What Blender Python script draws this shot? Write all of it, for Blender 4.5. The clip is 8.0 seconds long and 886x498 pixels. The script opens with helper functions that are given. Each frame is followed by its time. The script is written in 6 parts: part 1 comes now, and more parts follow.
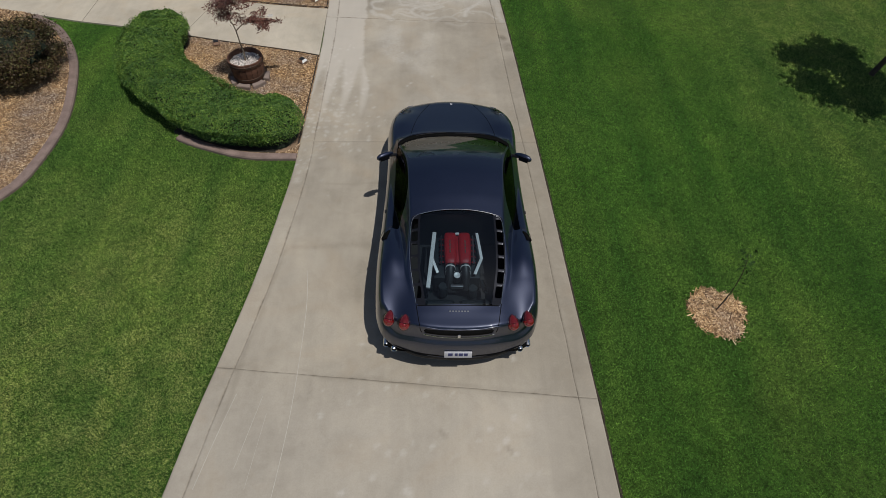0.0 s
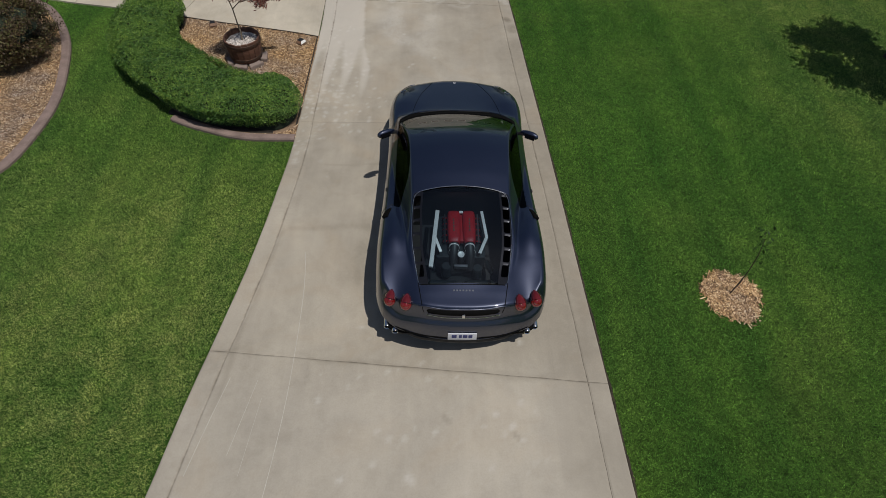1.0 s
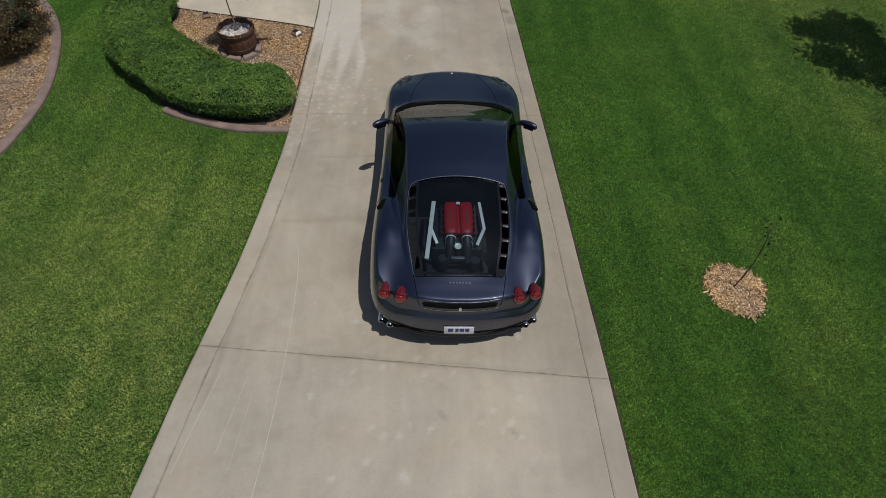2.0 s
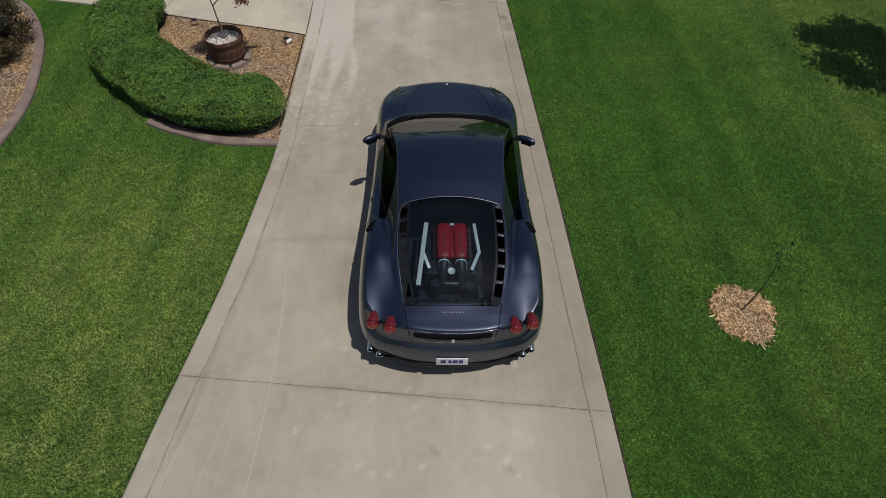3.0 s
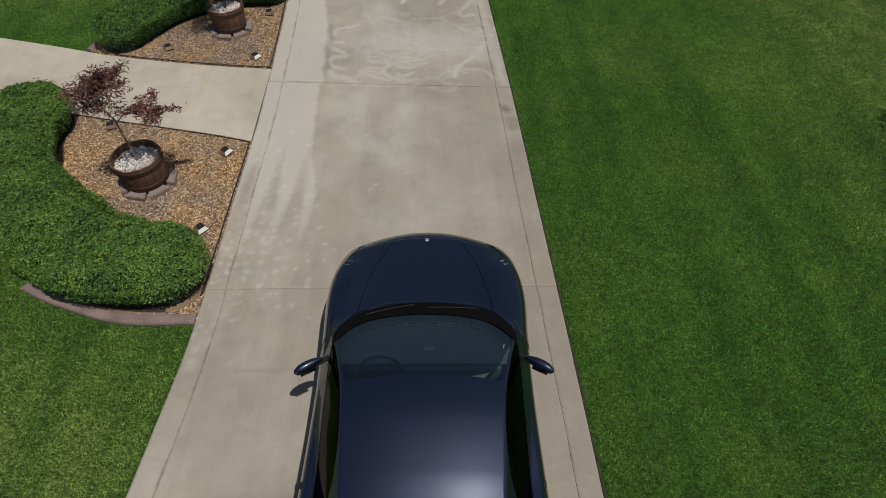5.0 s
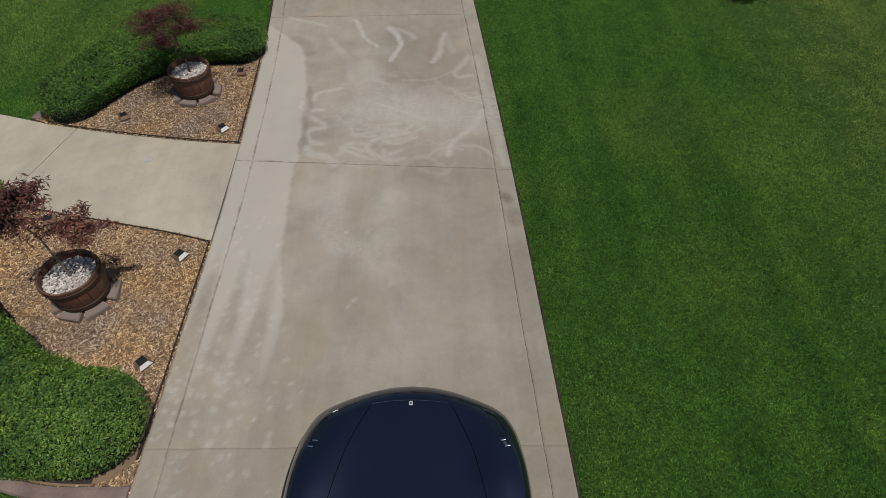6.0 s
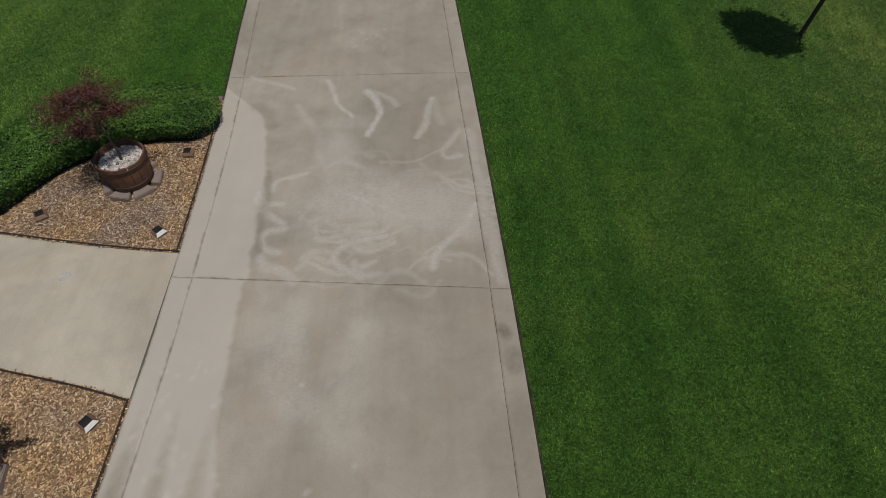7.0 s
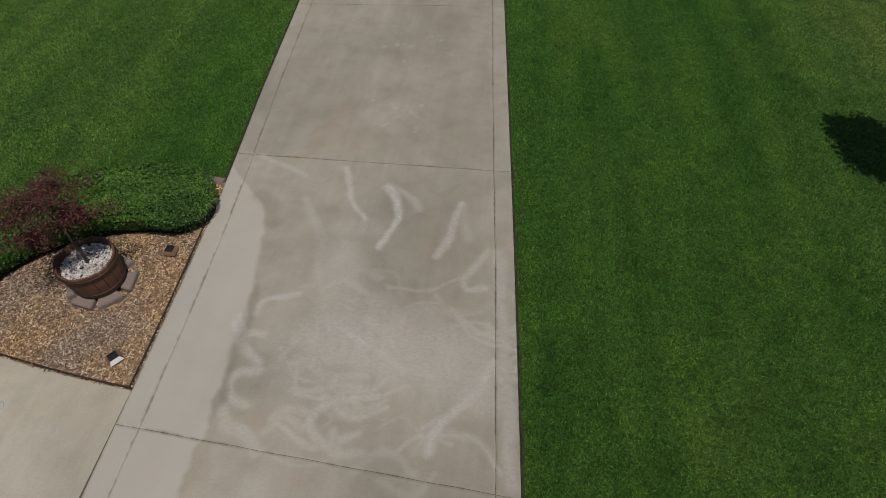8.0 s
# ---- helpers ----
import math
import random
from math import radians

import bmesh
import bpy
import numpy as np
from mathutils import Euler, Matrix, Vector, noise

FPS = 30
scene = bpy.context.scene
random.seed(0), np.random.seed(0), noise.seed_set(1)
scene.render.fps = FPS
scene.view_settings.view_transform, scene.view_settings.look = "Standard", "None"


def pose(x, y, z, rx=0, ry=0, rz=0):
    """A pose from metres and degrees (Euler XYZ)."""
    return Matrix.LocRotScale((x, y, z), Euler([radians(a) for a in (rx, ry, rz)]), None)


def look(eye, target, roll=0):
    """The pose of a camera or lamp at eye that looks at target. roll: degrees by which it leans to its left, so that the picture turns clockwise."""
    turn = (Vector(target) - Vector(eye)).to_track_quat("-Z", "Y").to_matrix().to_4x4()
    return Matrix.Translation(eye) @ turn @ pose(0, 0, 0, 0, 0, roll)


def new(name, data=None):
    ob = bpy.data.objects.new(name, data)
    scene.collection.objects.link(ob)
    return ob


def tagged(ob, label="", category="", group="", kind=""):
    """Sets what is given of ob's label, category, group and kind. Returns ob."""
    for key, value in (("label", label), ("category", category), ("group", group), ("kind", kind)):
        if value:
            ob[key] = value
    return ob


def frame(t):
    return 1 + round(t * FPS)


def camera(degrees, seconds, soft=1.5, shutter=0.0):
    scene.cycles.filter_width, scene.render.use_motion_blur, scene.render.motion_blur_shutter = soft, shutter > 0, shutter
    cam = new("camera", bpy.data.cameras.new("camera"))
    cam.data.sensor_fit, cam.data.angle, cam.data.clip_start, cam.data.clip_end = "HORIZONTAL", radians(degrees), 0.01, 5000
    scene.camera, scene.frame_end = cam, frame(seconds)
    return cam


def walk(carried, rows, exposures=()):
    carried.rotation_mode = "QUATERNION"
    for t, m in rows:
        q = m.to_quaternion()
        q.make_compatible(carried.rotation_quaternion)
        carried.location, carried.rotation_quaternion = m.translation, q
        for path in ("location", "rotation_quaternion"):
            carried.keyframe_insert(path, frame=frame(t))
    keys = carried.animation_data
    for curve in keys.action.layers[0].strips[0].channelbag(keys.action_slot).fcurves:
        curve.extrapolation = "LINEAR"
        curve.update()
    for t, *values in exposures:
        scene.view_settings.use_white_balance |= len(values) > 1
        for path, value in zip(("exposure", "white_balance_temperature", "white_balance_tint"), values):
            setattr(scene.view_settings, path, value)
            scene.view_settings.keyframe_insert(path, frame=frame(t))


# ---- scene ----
cam = camera(78.0, 8.0, soft=0.6)
PATH = [
    (0, (-0.314, -3.021, 5.959), (-0.267, -1.79, 4.384), 2.1),
    (0.5, (-0.364, -3.015, 5.786), (-0.317, -1.781, 4.213), 2.2),
    (1, (-0.338, -3.044, 5.594), (-0.293, -1.813, 4.018), 2.1),
    (2.5, (-0.274, -2.93, 5.378), (-0.226, -1.7, 3.802), 2.2),
    (3, (-0.216, -2.614, 5.33), (-0.17, -1.386, 3.752), 2.1),
    (3.5, (-0.117, -2.02, 5.187), (-0.073, -0.792, 3.61), 2.0),
    (4, (-0.039, -1.218, 5.058), (0.001, 0.013, 3.482), 1.9),
    (4.5, (0.055, -0.363, 4.981), (0.076, 0.87, 3.407), 0.6),
    (4.7, (0.087, -0.031, 4.963), (0.101, 1.205, 3.391), 0.2),
    (5.8, (0.183, 1.825, 5.009), (0.207, 3.067, 3.442), 0.9),
    (6, (0.21, 2.176, 5.011), (0.235, 3.419, 3.444), 0.9),
    (6.5, (0.287, 3.12, 4.962), (0.311, 4.36, 3.393), 0.8),
    (7, (0.399, 4.192, 4.89), (0.428, 5.43, 3.319), 1.0),
    (7.2, (0.479, 4.675, 4.886), (0.502, 5.907, 3.311), 0.9),
    (7.5, (0.55, 5.343, 4.876), (0.576, 6.582, 3.306), 1.0),
    (7.7, (0.632, 5.75, 4.896), (0.609, 6.992, 3.329), 1.0),
    (7.8, (0.661, 5.912, 4.894), (0.605, 7.155, 3.328), 0.7),
    (8, (0.638, 6.192, 4.913), (0.504, 7.433, 3.35), 1.4),
]
EXPOSURES = [(0.0, -0.48, 6500, 10), (4.7, -0.50, 6500, 10), (6.5, -0.72, 6500, 10), (8.0, -0.82, 6500, 10)]
walk(cam, [(t, look(eye, target, roll)) for t, eye, target, roll in PATH], EXPOSURES)

# ---------------------------------------------------------------- world, sun
world = bpy.data.worlds.new("world")
scene.world = world
world.use_nodes = True
SUN_WAY = Vector((0.27, -0.235, 0.93)).normalized()      # towards the sun
SUN_EL = math.asin(SUN_WAY.z)
SUN_AZ = math.atan2(SUN_WAY.x, SUN_WAY.y)
wt = world.node_tree
sky = wt.nodes.new("ShaderNodeTexSky")
sky.sky_type, sky.sun_disc = "NISHITA", False
sky.sun_elevation, sky.sun_rotation = SUN_EL, SUN_AZ
sky.air_density, sky.dust_density, sky.ozone_density = 1.0, 1.2, 1.0
wt.links.new(sky.outputs[0], wt.nodes["Background"].inputs[0])
wt.nodes["Background"].inputs[1].default_value = 0.062
sun = new("sun", bpy.data.lights.new("sun", "SUN"))
sun.data.energy, sun.data.angle, sun.data.color = 4.2, radians(0.55), (1.0, 0.955, 0.89)
sun.matrix_world = look(SUN_WAY * 30, (0, 0, 0))


# ---------------------------------------------------------------- materials
def nodes_of(name):
    m = bpy.data.materials.new(name)
    m.use_nodes = True
    n = m.node_tree
    return m, n, n.nodes["Principled BSDF"]


def noise_node(n, scale, detail=4, rough=0.55, space="Object", stretch=None, distort=0.0):
    tc = n.nodes.new("ShaderNodeTexCoord")
    out = tc.outputs[space]
    if stretch:
        mp = n.nodes.new("ShaderNodeMapping")
        mp.inputs["Scale"].default_value = stretch
        n.links.new(out, mp.inputs[0])
        out = mp.outputs[0]
    t = n.nodes.new("ShaderNodeTexNoise")
    t.inputs["Scale"].default_value, t.inputs["Detail"].default_value, t.inputs["Roughness"].default_value = scale, detail, rough
    t.inputs["Distortion"].default_value = distort
    n.links.new(out, t.inputs["Vector"])
    return t.outputs["Fac"]


def ramp(n, fac, stops):
    r = n.nodes.new("ShaderNodeValToRGB")
    while len(r.color_ramp.elements) < len(stops):
        r.color_ramp.elements.new(0.5)
    for e, (p, c) in zip(r.color_ramp.elements, stops):
        e.position = p
        e.color = (*c, 1) if len(c) == 3 else c
    n.links.new(fac, r.inputs[0])
    return r.outputs[0]


def mixc(n, fac, a, b, blend="MIX"):
    m = n.nodes.new("ShaderNodeMix")
    m.data_type, m.blend_type = "RGBA", blend
    for sock, v in ((m.inputs["Factor"], fac), (m.inputs[6], a), (m.inputs[7], b)):
        if isinstance(v, (int, float)):
            sock.default_value = v
        elif isinstance(v, tuple):
            sock.default_value = (*v, 1)
        else:
            n.links.new(v, sock)
    return m.outputs[2]


def mathn(n, op, a, b=0.0):
    m = n.nodes.new("ShaderNodeMath")
    m.operation = op
    m.use_clamp = False
    for sock, v in zip(m.inputs, (a, b)):
        if isinstance(v, (int, float)):
            sock.default_value = v
        else:
            n.links.new(v, sock)
    return m.outputs[0]


def bump(n, bsdf, height, strength=0.3, distance=0.01):
    b = n.nodes.new("ShaderNodeBump")
    b.inputs["Strength"].default_value, b.inputs["Distance"].default_value = strength, distance
    n.links.new(height, b.inputs["Height"])
    n.links.new(b.outputs[0], bsdf.inputs["Normal"])


def attr(n, name):
    a = n.nodes.new("ShaderNodeAttribute")
    a.attribute_name = name
    return a.outputs["Fac"]


def rnd_object(n):
    return n.nodes.new("ShaderNodeObjectInfo").outputs["Random"]


def rnd_island(n):
    return n.nodes.new("ShaderNodeNewGeometry").outputs["Random Per Island"]


def simple(name, c1, c2=None, scale=8.0, rough=0.6, metal=0.0, bump_s=0.0, bump_scale=60.0, coat=0.0, spec=0.5, island=0.0):
    """A two-scale mottled surface."""
    m, n, b = nodes_of(name)
    c2 = c2 or tuple(v * 0.75 for v in c1)
    big = noise_node(n, scale)
    col = ramp(n, big, [(0.3, c1), (0.7, c2)])
    fine = noise_node(n, scale * 9, 3)
    col = mixc(n, 0.35, col, ramp(n, fine, [(0.3, (0.75,) * 3), (0.7, (1.2,) * 3)]), "MULTIPLY")
    if island:
        col = mixc(n, island, col, ramp(n, rnd_island(n), [(0.0, (0.5,) * 3), (1.0, (1.6,) * 3)]), "MULTIPLY")
    n.links.new(col, b.inputs["Base Color"])
    b.inputs["Roughness"].default_value, b.inputs["Metallic"].default_value = rough, metal
    b.inputs["Coat Weight"].default_value, b.inputs["Coat Roughness"].default_value = coat, 0.04
    b.inputs["Specular IOR Level"].default_value = spec
    if bump_s:
        bump(n, b, noise_node(n, bump_scale, 5), bump_s, 0.006)
    return m


def concrete_mat(name, base, joint_tint=1.0):
    """Broom-finished concrete: mottled, stained, with pale washed marks from the attribute 'wash' and darker damp ones from 'dirt'."""
    m, n, b = nodes_of(name)
    big = noise_node(n, 0.55, 5, 0.6, "Object", distort=0.6)
    mid = noise_node(n, 3.2, 6, 0.65, "Object", distort=0.4)
    fine = noise_node(n, 55, 4, 0.7)
    speck = noise_node(n, 230, 2, 0.5)
    dark = tuple(v * 0.80 for v in base)
    lite = tuple(min(0.9, v * 1.12) for v in base)
    col = ramp(n, big, [(0.32, dark), (0.68, lite)])
    col = mixc(n, 0.75, col, ramp(n, mid, [(0.28, (0.86, 0.85, 0.83)), (0.5, (1.0, 1.0, 1.0)), (0.74, (1.10, 1.095, 1.08))]), "MULTIPLY")
    col = mixc(n, 0.55, col, ramp(n, fine, [(0.3, (0.86,) * 3), (0.72, (1.1,) * 3)]), "MULTIPLY")
    col = mixc(n, 0.5, col, ramp(n, speck, [(0.3, (0.82,) * 3), (0.42, (1.0,) * 3)]), "MULTIPLY")
    lane = noise_node(n, 4.5, 4, 0.6, "Object", (1.0, 0.10, 1), 0.5)
    col = mixc(n, 0.8, col, ramp(n, lane, [(0.32, (0.93, 0.925, 0.92)), (0.68, (1.06, 1.06, 1.05))]), "MULTIPLY")
    # rusty tint in patches
    rust = ramp(n, noise_node(n, 0.8, 4, 0.6, distort=1.2), [(0.50, (0, 0, 0)), (0.74, (0.34, 0.34, 0.34))])
    col = mixc(n, rust, col, (base[0] * 1.0, base[1] * 0.86, base[2] * 0.70))
    edge = noise_node(n, 12, 6, 0.7, distort=0.6)
    clean = ramp(n, mathn(n, "ADD", attr(n, "clean"), mathn(n, "MULTIPLY", mathn(n, "SUBTRACT", edge, 0.5), 0.45)), [(0.15, (0, 0, 0)), (0.85, (0.60,) * 3)])
    col = mixc(n, clean, col, (0.53, 0.495, 0.44))
    film = noise_node(n, 5.5, 6, 0.72, "Object", distort=1.6)
    wash = mathn(n, "MULTIPLY", attr(n, "wash"), ramp(n, edge, [(0.30, (0.72,) * 3), (0.60, (1, 1, 1))]))
    grit = noise_node(n, 42, 5, 0.75, "Object", (0.45, 1, 1))
    wash = mathn(n, "MULTIPLY", wash, ramp(n, grit, [(0.34, (0.50,) * 3), (0.58, (1.06,) * 3)]))
    wash = mathn(n, "MULTIPLY", wash, ramp(n, film, [(0.30, (0.55,) * 3), (0.60, (1, 1, 1))]))
    col = mixc(n, wash, col, (0.56, 0.54, 0.50))
    dirt = mathn(n, "MULTIPLY", attr(n, "dirt"), ramp(n, edge, [(0.25, (0.45,) * 3), (0.65, (1, 1, 1))]))
    col = mixc(n, dirt, col, (base[0] * 0.50, base[1] * 0.48, base[2] * 0.45))
    col = mixc(n, 0.6, col, ramp(n, rnd_object(n), [(0, (0.95,) * 3), (1, (1.05,) * 3)]), "MULTIPLY")
    n.links.new(col, b.inputs["Base Color"])
    b.inputs["Roughness"].default_value = 0.88
    b.inputs["Specular IOR Level"].default_value = 0.25
    broom = noise_node(n, 90, 3, 0.6, "Object", (0.12, 1, 1))
    bump(n, b, mathn(n, "ADD", mathn(n, "MULTIPLY", broom, 0.6), fine), 0.18, 0.004)
    return m


def grass_mat(name, blades):
    m, n, b = nodes_of(name)
    sp = "Object"
    big = noise_node(n, 0.38, 4, 0.6, sp, distort=0.7)
    mid = noise_node(n, 2.2, 5, 0.65, sp)
    stripe = noise_node(n, 1.9, 2, 0.5, sp, (1.0, 0.10, 1))
    col = ramp(n, big, [(0.30, (0.096, 0.264, 0.041)), (0.52, (0.132, 0.316, 0.050)), (0.74, (0.184, 0.358, 0.066))])
    col = mixc(n, mathn(n, "MULTIPLY", attr(n, "dry_lift"), ramp(n, noise_node(n, 2.8, 5, 0.65, sp, distort=0.8), [(0.3, (0.30,) * 3), (0.65, (0.97,) * 3)])), col, (0.43, 0.50, 0.165))
    col = mixc(n, 0.8, col, ramp(n, mid, [(0.28, (0.78, 0.80, 0.75)), (0.5, (1, 1, 1)), (0.75, (1.32, 1.22, 1.2))]), "MULTIPLY")
    col = mixc(n, 0.7, col, ramp(n, stripe, [(0.38, (0.74, 0.82, 0.78)), (0.62, (1.24, 1.14, 1.1))]), "MULTIPLY")
    tuft = noise_node(n, 15, 4, 0.7, sp)
    col = mixc(n, 0.9, col, ramp(n, tuft, [(0.34, (0.70, 0.72, 0.72)), (0.5, (1, 1, 1)), (0.66, (1.27, 1.22, 1.22))]), "MULTIPLY")
    clump = noise_node(n, 44, 3, 0.7, sp)
    col = mixc(n, 1.0, col, ramp(n, clump, [(0.34, (0.42, 0.43, 0.42)), (0.5, (0.92, 0.92, 0.92)), (0.66, (1.46, 1.42, 1.42))]), "MULTIPLY")
    if blades:
        # light put into the colour: blades brightened region by region
        col = mixc(n, mathn(n, "MULTIPLY", attr(n, "bright_lift"), 0.55), col, mixc(n, 1.0, col, (1.30, 1.32, 1.25), "MULTIPLY"))
        col = mixc(n, 0.85, col, ramp(n, rnd_island(n), [(0, (0.72, 0.73, 0.72)), (0.5, (0.97, 0.97, 0.97)), (1.0, (1.14, 1.13, 1.16))]), "MULTIPLY")
    else:
        # the shade between the blades is put into this darker ground colour
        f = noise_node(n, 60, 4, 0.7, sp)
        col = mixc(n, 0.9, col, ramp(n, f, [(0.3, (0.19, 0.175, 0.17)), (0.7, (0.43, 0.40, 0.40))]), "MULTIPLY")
        bump(n, b, noise_node(n, 90, 4, 0.7, sp), 0.9, 0.03)
    n.links.new(col, b.inputs["Base Color"])
    b.inputs["Roughness"].default_value = 0.65
    b.inputs["Specular IOR Level"].default_value = 0.14
    if blades:
        thin(m, n, b, col, 0.08)
    return m


def thin(m, n, b, col, share):
    """Lets part of the light through a thin leaf."""
    tr, mx = n.nodes.new("ShaderNodeBsdfTranslucent"), n.nodes.new("ShaderNodeMixShader")
    n.links.new(col, tr.inputs[0])
    mx.inputs[0].default_value = share
    n.links.new(b.outputs[0], mx.inputs[1])
    n.links.new(tr.outputs[0], mx.inputs[2])
    n.links.new(mx.outputs[0], n.nodes["Material Output"].inputs[0])


def leaf_mat(name, dark, mid, lite, patch=1.2, rough=0.5):
    m, n, b = nodes_of(name)
    col = ramp(n, rnd_island(n), [(0.0, dark), (0.55, mid), (1.0, lite)])
    col = mixc(n, 0.9, col, ramp(n, noise_node(n, patch, 3), [(0.32, (0.56, 0.64, 0.62)), (0.7, (1.48, 1.34, 1.1))]), "MULTIPLY")
    n.links.new(col, b.inputs["Base Color"])
    b.inputs["Roughness"].default_value = rough
    b.inputs["Specular IOR Level"].default_value = 0.35
    return m


def paint_mat():
    """Dark blue metallic car paint under clear lacquer."""
    m, n, b = nodes_of("midnight_blue_paint")
    flake = noise_node(n, 900, 2, 0.5)
    dust = noise_node(n, 5, 5, 0.6)
    col = ramp(n, flake, [(0.3, (0.003, 0.007, 0.025)), (0.7, (0.012, 0.022, 0.068))])
    n.links.new(col, b.inputs["Base Color"])
    b.inputs["Metallic"].default_value = 0.8
    rr = ramp(n, dust, [(0.3, (0.42,) * 3), (0.7, (0.47,) * 3)])
    n.links.new(rr, b.inputs["Roughness"])
    b.inputs["Coat Weight"].default_value, b.inputs["Coat Roughness"].default_value, b.inputs["Coat IOR"].default_value = 1.0, 0.03, 1.62
    # pale aluminium flake under the lacquer
    gl, mx = n.nodes.new("ShaderNodeBsdfGlossy"), n.nodes.new("ShaderNodeMixShader")
    gl.inputs["Color"].default_value, gl.inputs["Roughness"].default_value = (0.80, 0.82, 0.80, 1), 0.34
    mx.inputs[0].default_value = 0.032
    n.links.new(b.outputs[0], mx.inputs[1])
    n.links.new(gl.outputs[0], mx.inputs[2])
    n.links.new(mx.outputs[0], n.nodes["Material Output"].inputs[0])
    return m


def glass_mat(name, tint, ior=1.5, rough=0.02, dust=0.0):
    """Thin tinted pane: what it lets through, a mirror gloss by Fresnel, and a film of dust that spreads the sun's glint."""
    m = bpy.data.materials.new(name)
    m.use_nodes = True
    n = m.node_tree
    n.nodes.remove(n.nodes["Principled BSDF"])
    tr, gl, fr, mx = (n.nodes.new("ShaderNode" + k) for k in ("BsdfTransparent", "BsdfGlossy", "Fresnel", "MixShader"))
    tr.inputs[0].default_value = (*tint, 1)
    gl.inputs["Roughness"].default_value = rough
    fr.inputs[0].default_value = ior
    n.links.new(fr.outputs[0], mx.inputs[0])
    n.links.new(tr.outputs[0], mx.inputs[1])
    n.links.new(gl.outputs[0], mx.inputs[2])
    out = mx.outputs[0]
    if dust:
        haze, top = n.nodes.new("ShaderNodeBsdfGlossy"), n.nodes.new("ShaderNodeMixShader")
        haze.inputs["Color"].default_value, haze.inputs["Roughness"].default_value = (0.85, 0.92, 0.95, 1), 0.24
        top.inputs[0].default_value = dust
        n.links.new(out, top.inputs[1])
        n.links.new(haze.outputs[0], top.inputs[2])
        out = top.outputs[0]
    n.links.new(out, n.nodes["Material Output"].inputs[0])
    return m


CONCRETE = concrete_mat("driveway_concrete", (0.378, 0.343, 0.285))
WALK_CONC = concrete_mat("walkway_concrete", (0.49, 0.445, 0.365))
KERB = simple("stained_kerb", (0.265, 0.198, 0.172), (0.165, 0.120, 0.105), 5.0, 0.88, bump_s=0.7, bump_scale=55)
TURF_EDGE = simple("cut_turf_soil_shade", (0.055, 0.040, 0.027), (0.018, 0.015, 0.011), 14, 0.95, bump_s=0.8, bump_scale=60)
# soil in pots and joints, and the painted shade strips along the hedge
SOIL_AND_SHADE = simple("dark_soil_and_shade", (0.05, 0.04, 0.03), (0.03, 0.024, 0.018), 6, 0.95, bump_s=0.6)
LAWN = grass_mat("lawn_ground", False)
BLADE = grass_mat("grass_blades", True)
MULCH = simple("mulch_bed", (0.29, 0.195, 0.120), (0.20, 0.135, 0.085), 2.5, 0.9, bump_s=0.9, bump_scale=45)
HEDGE = leaf_mat("hedge_leaf", (0.036, 0.098, 0.020), (0.074, 0.168, 0.031), (0.195, 0.305, 0.060), 2.0)
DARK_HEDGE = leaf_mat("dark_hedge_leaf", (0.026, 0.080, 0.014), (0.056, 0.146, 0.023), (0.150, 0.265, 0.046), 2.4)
# near black, so the shade among the leaves is painted on the core
CORE_SHADE = simple("shrub_core_shade", (0.012, 0.022, 0.008), (0.008, 0.014, 0.006), 9, 0.9)
PURPLE = leaf_mat("purple_leaf", (0.034, 0.026, 0.014), (0.072, 0.046, 0.026), (0.095, 0.105, 0.038))
MAPLE = leaf_mat("maple_leaf", (0.045, 0.012, 0.013), (0.080, 0.022, 0.022), (0.14, 0.048, 0.038))
PINK_MAPLE = leaf_mat("pale_maple_leaf", (0.075, 0.024, 0.024), (0.135, 0.050, 0.044), (0.23, 0.11, 0.085))
TREE_LEAF = leaf_mat("tree_leaf", (0.018, 0.045, 0.010), (0.035, 0.080, 0.016), (0.06, 0.12, 0.028))
BARK = simple("bark", (0.10, 0.075, 0.055), (0.05, 0.038, 0.03), 12, 0.9, bump_s=0.6)
PALE_BARK = simple("maple_bark", (0.30, 0.24, 0.17), (0.16, 0.12, 0.09), 14, 0.8, bump_s=0.4)
STAVE = simple("barrel_wood", (0.165, 0.078, 0.048), (0.095, 0.046, 0.030), 7, 0.75, bump_s=0.5, bump_scale=30)
HOOP = simple("barrel_hoop", (0.06, 0.045, 0.038), (0.10, 0.055, 0.035), 20, 0.65, 0.6)
PEBBLE = simple("white_pebble", (0.66, 0.62, 0.58), (0.42, 0.38, 0.35), 9, 0.8, island=1.0)
PAVER = simple("paver_block", (0.28, 0.22, 0.19), (0.21, 0.165, 0.145), 6, 0.9, bump_s=0.6)
EDGING = simple("bed_edging", (0.035, 0.026, 0.020), (0.02, 0.016, 0.013), 9, 0.8)
BROWN = simple("fixture_brown", (0.26, 0.155, 0.095), (0.17, 0.10, 0.068), 14, 0.55)
WHITE = simple("bright_white", (0.80, 0.80, 0.78), (0.70, 0.70, 0.68), 14, 0.35)
BLACK = simple("black_plastic", (0.012, 0.012, 0.013), (0.018, 0.018, 0.019), 20, 0.5)
RUBBER = simple("tyre_rubber", (0.018, 0.018, 0.018), (0.026, 0.025, 0.024), 12, 0.8)
CHROME = simple("bright_metal", (0.75, 0.76, 0.78), (0.66, 0.67, 0.69), 18, 0.16, 1.0)
SATIN = simple("satin_aluminium", (0.82, 0.78, 0.75), (0.72, 0.69, 0.67), 12, 0.42, 0.1)
RIM = simple("wheel_alloy", (0.42, 0.42, 0.43), (0.34, 0.34, 0.35), 12, 0.35, 0.9)
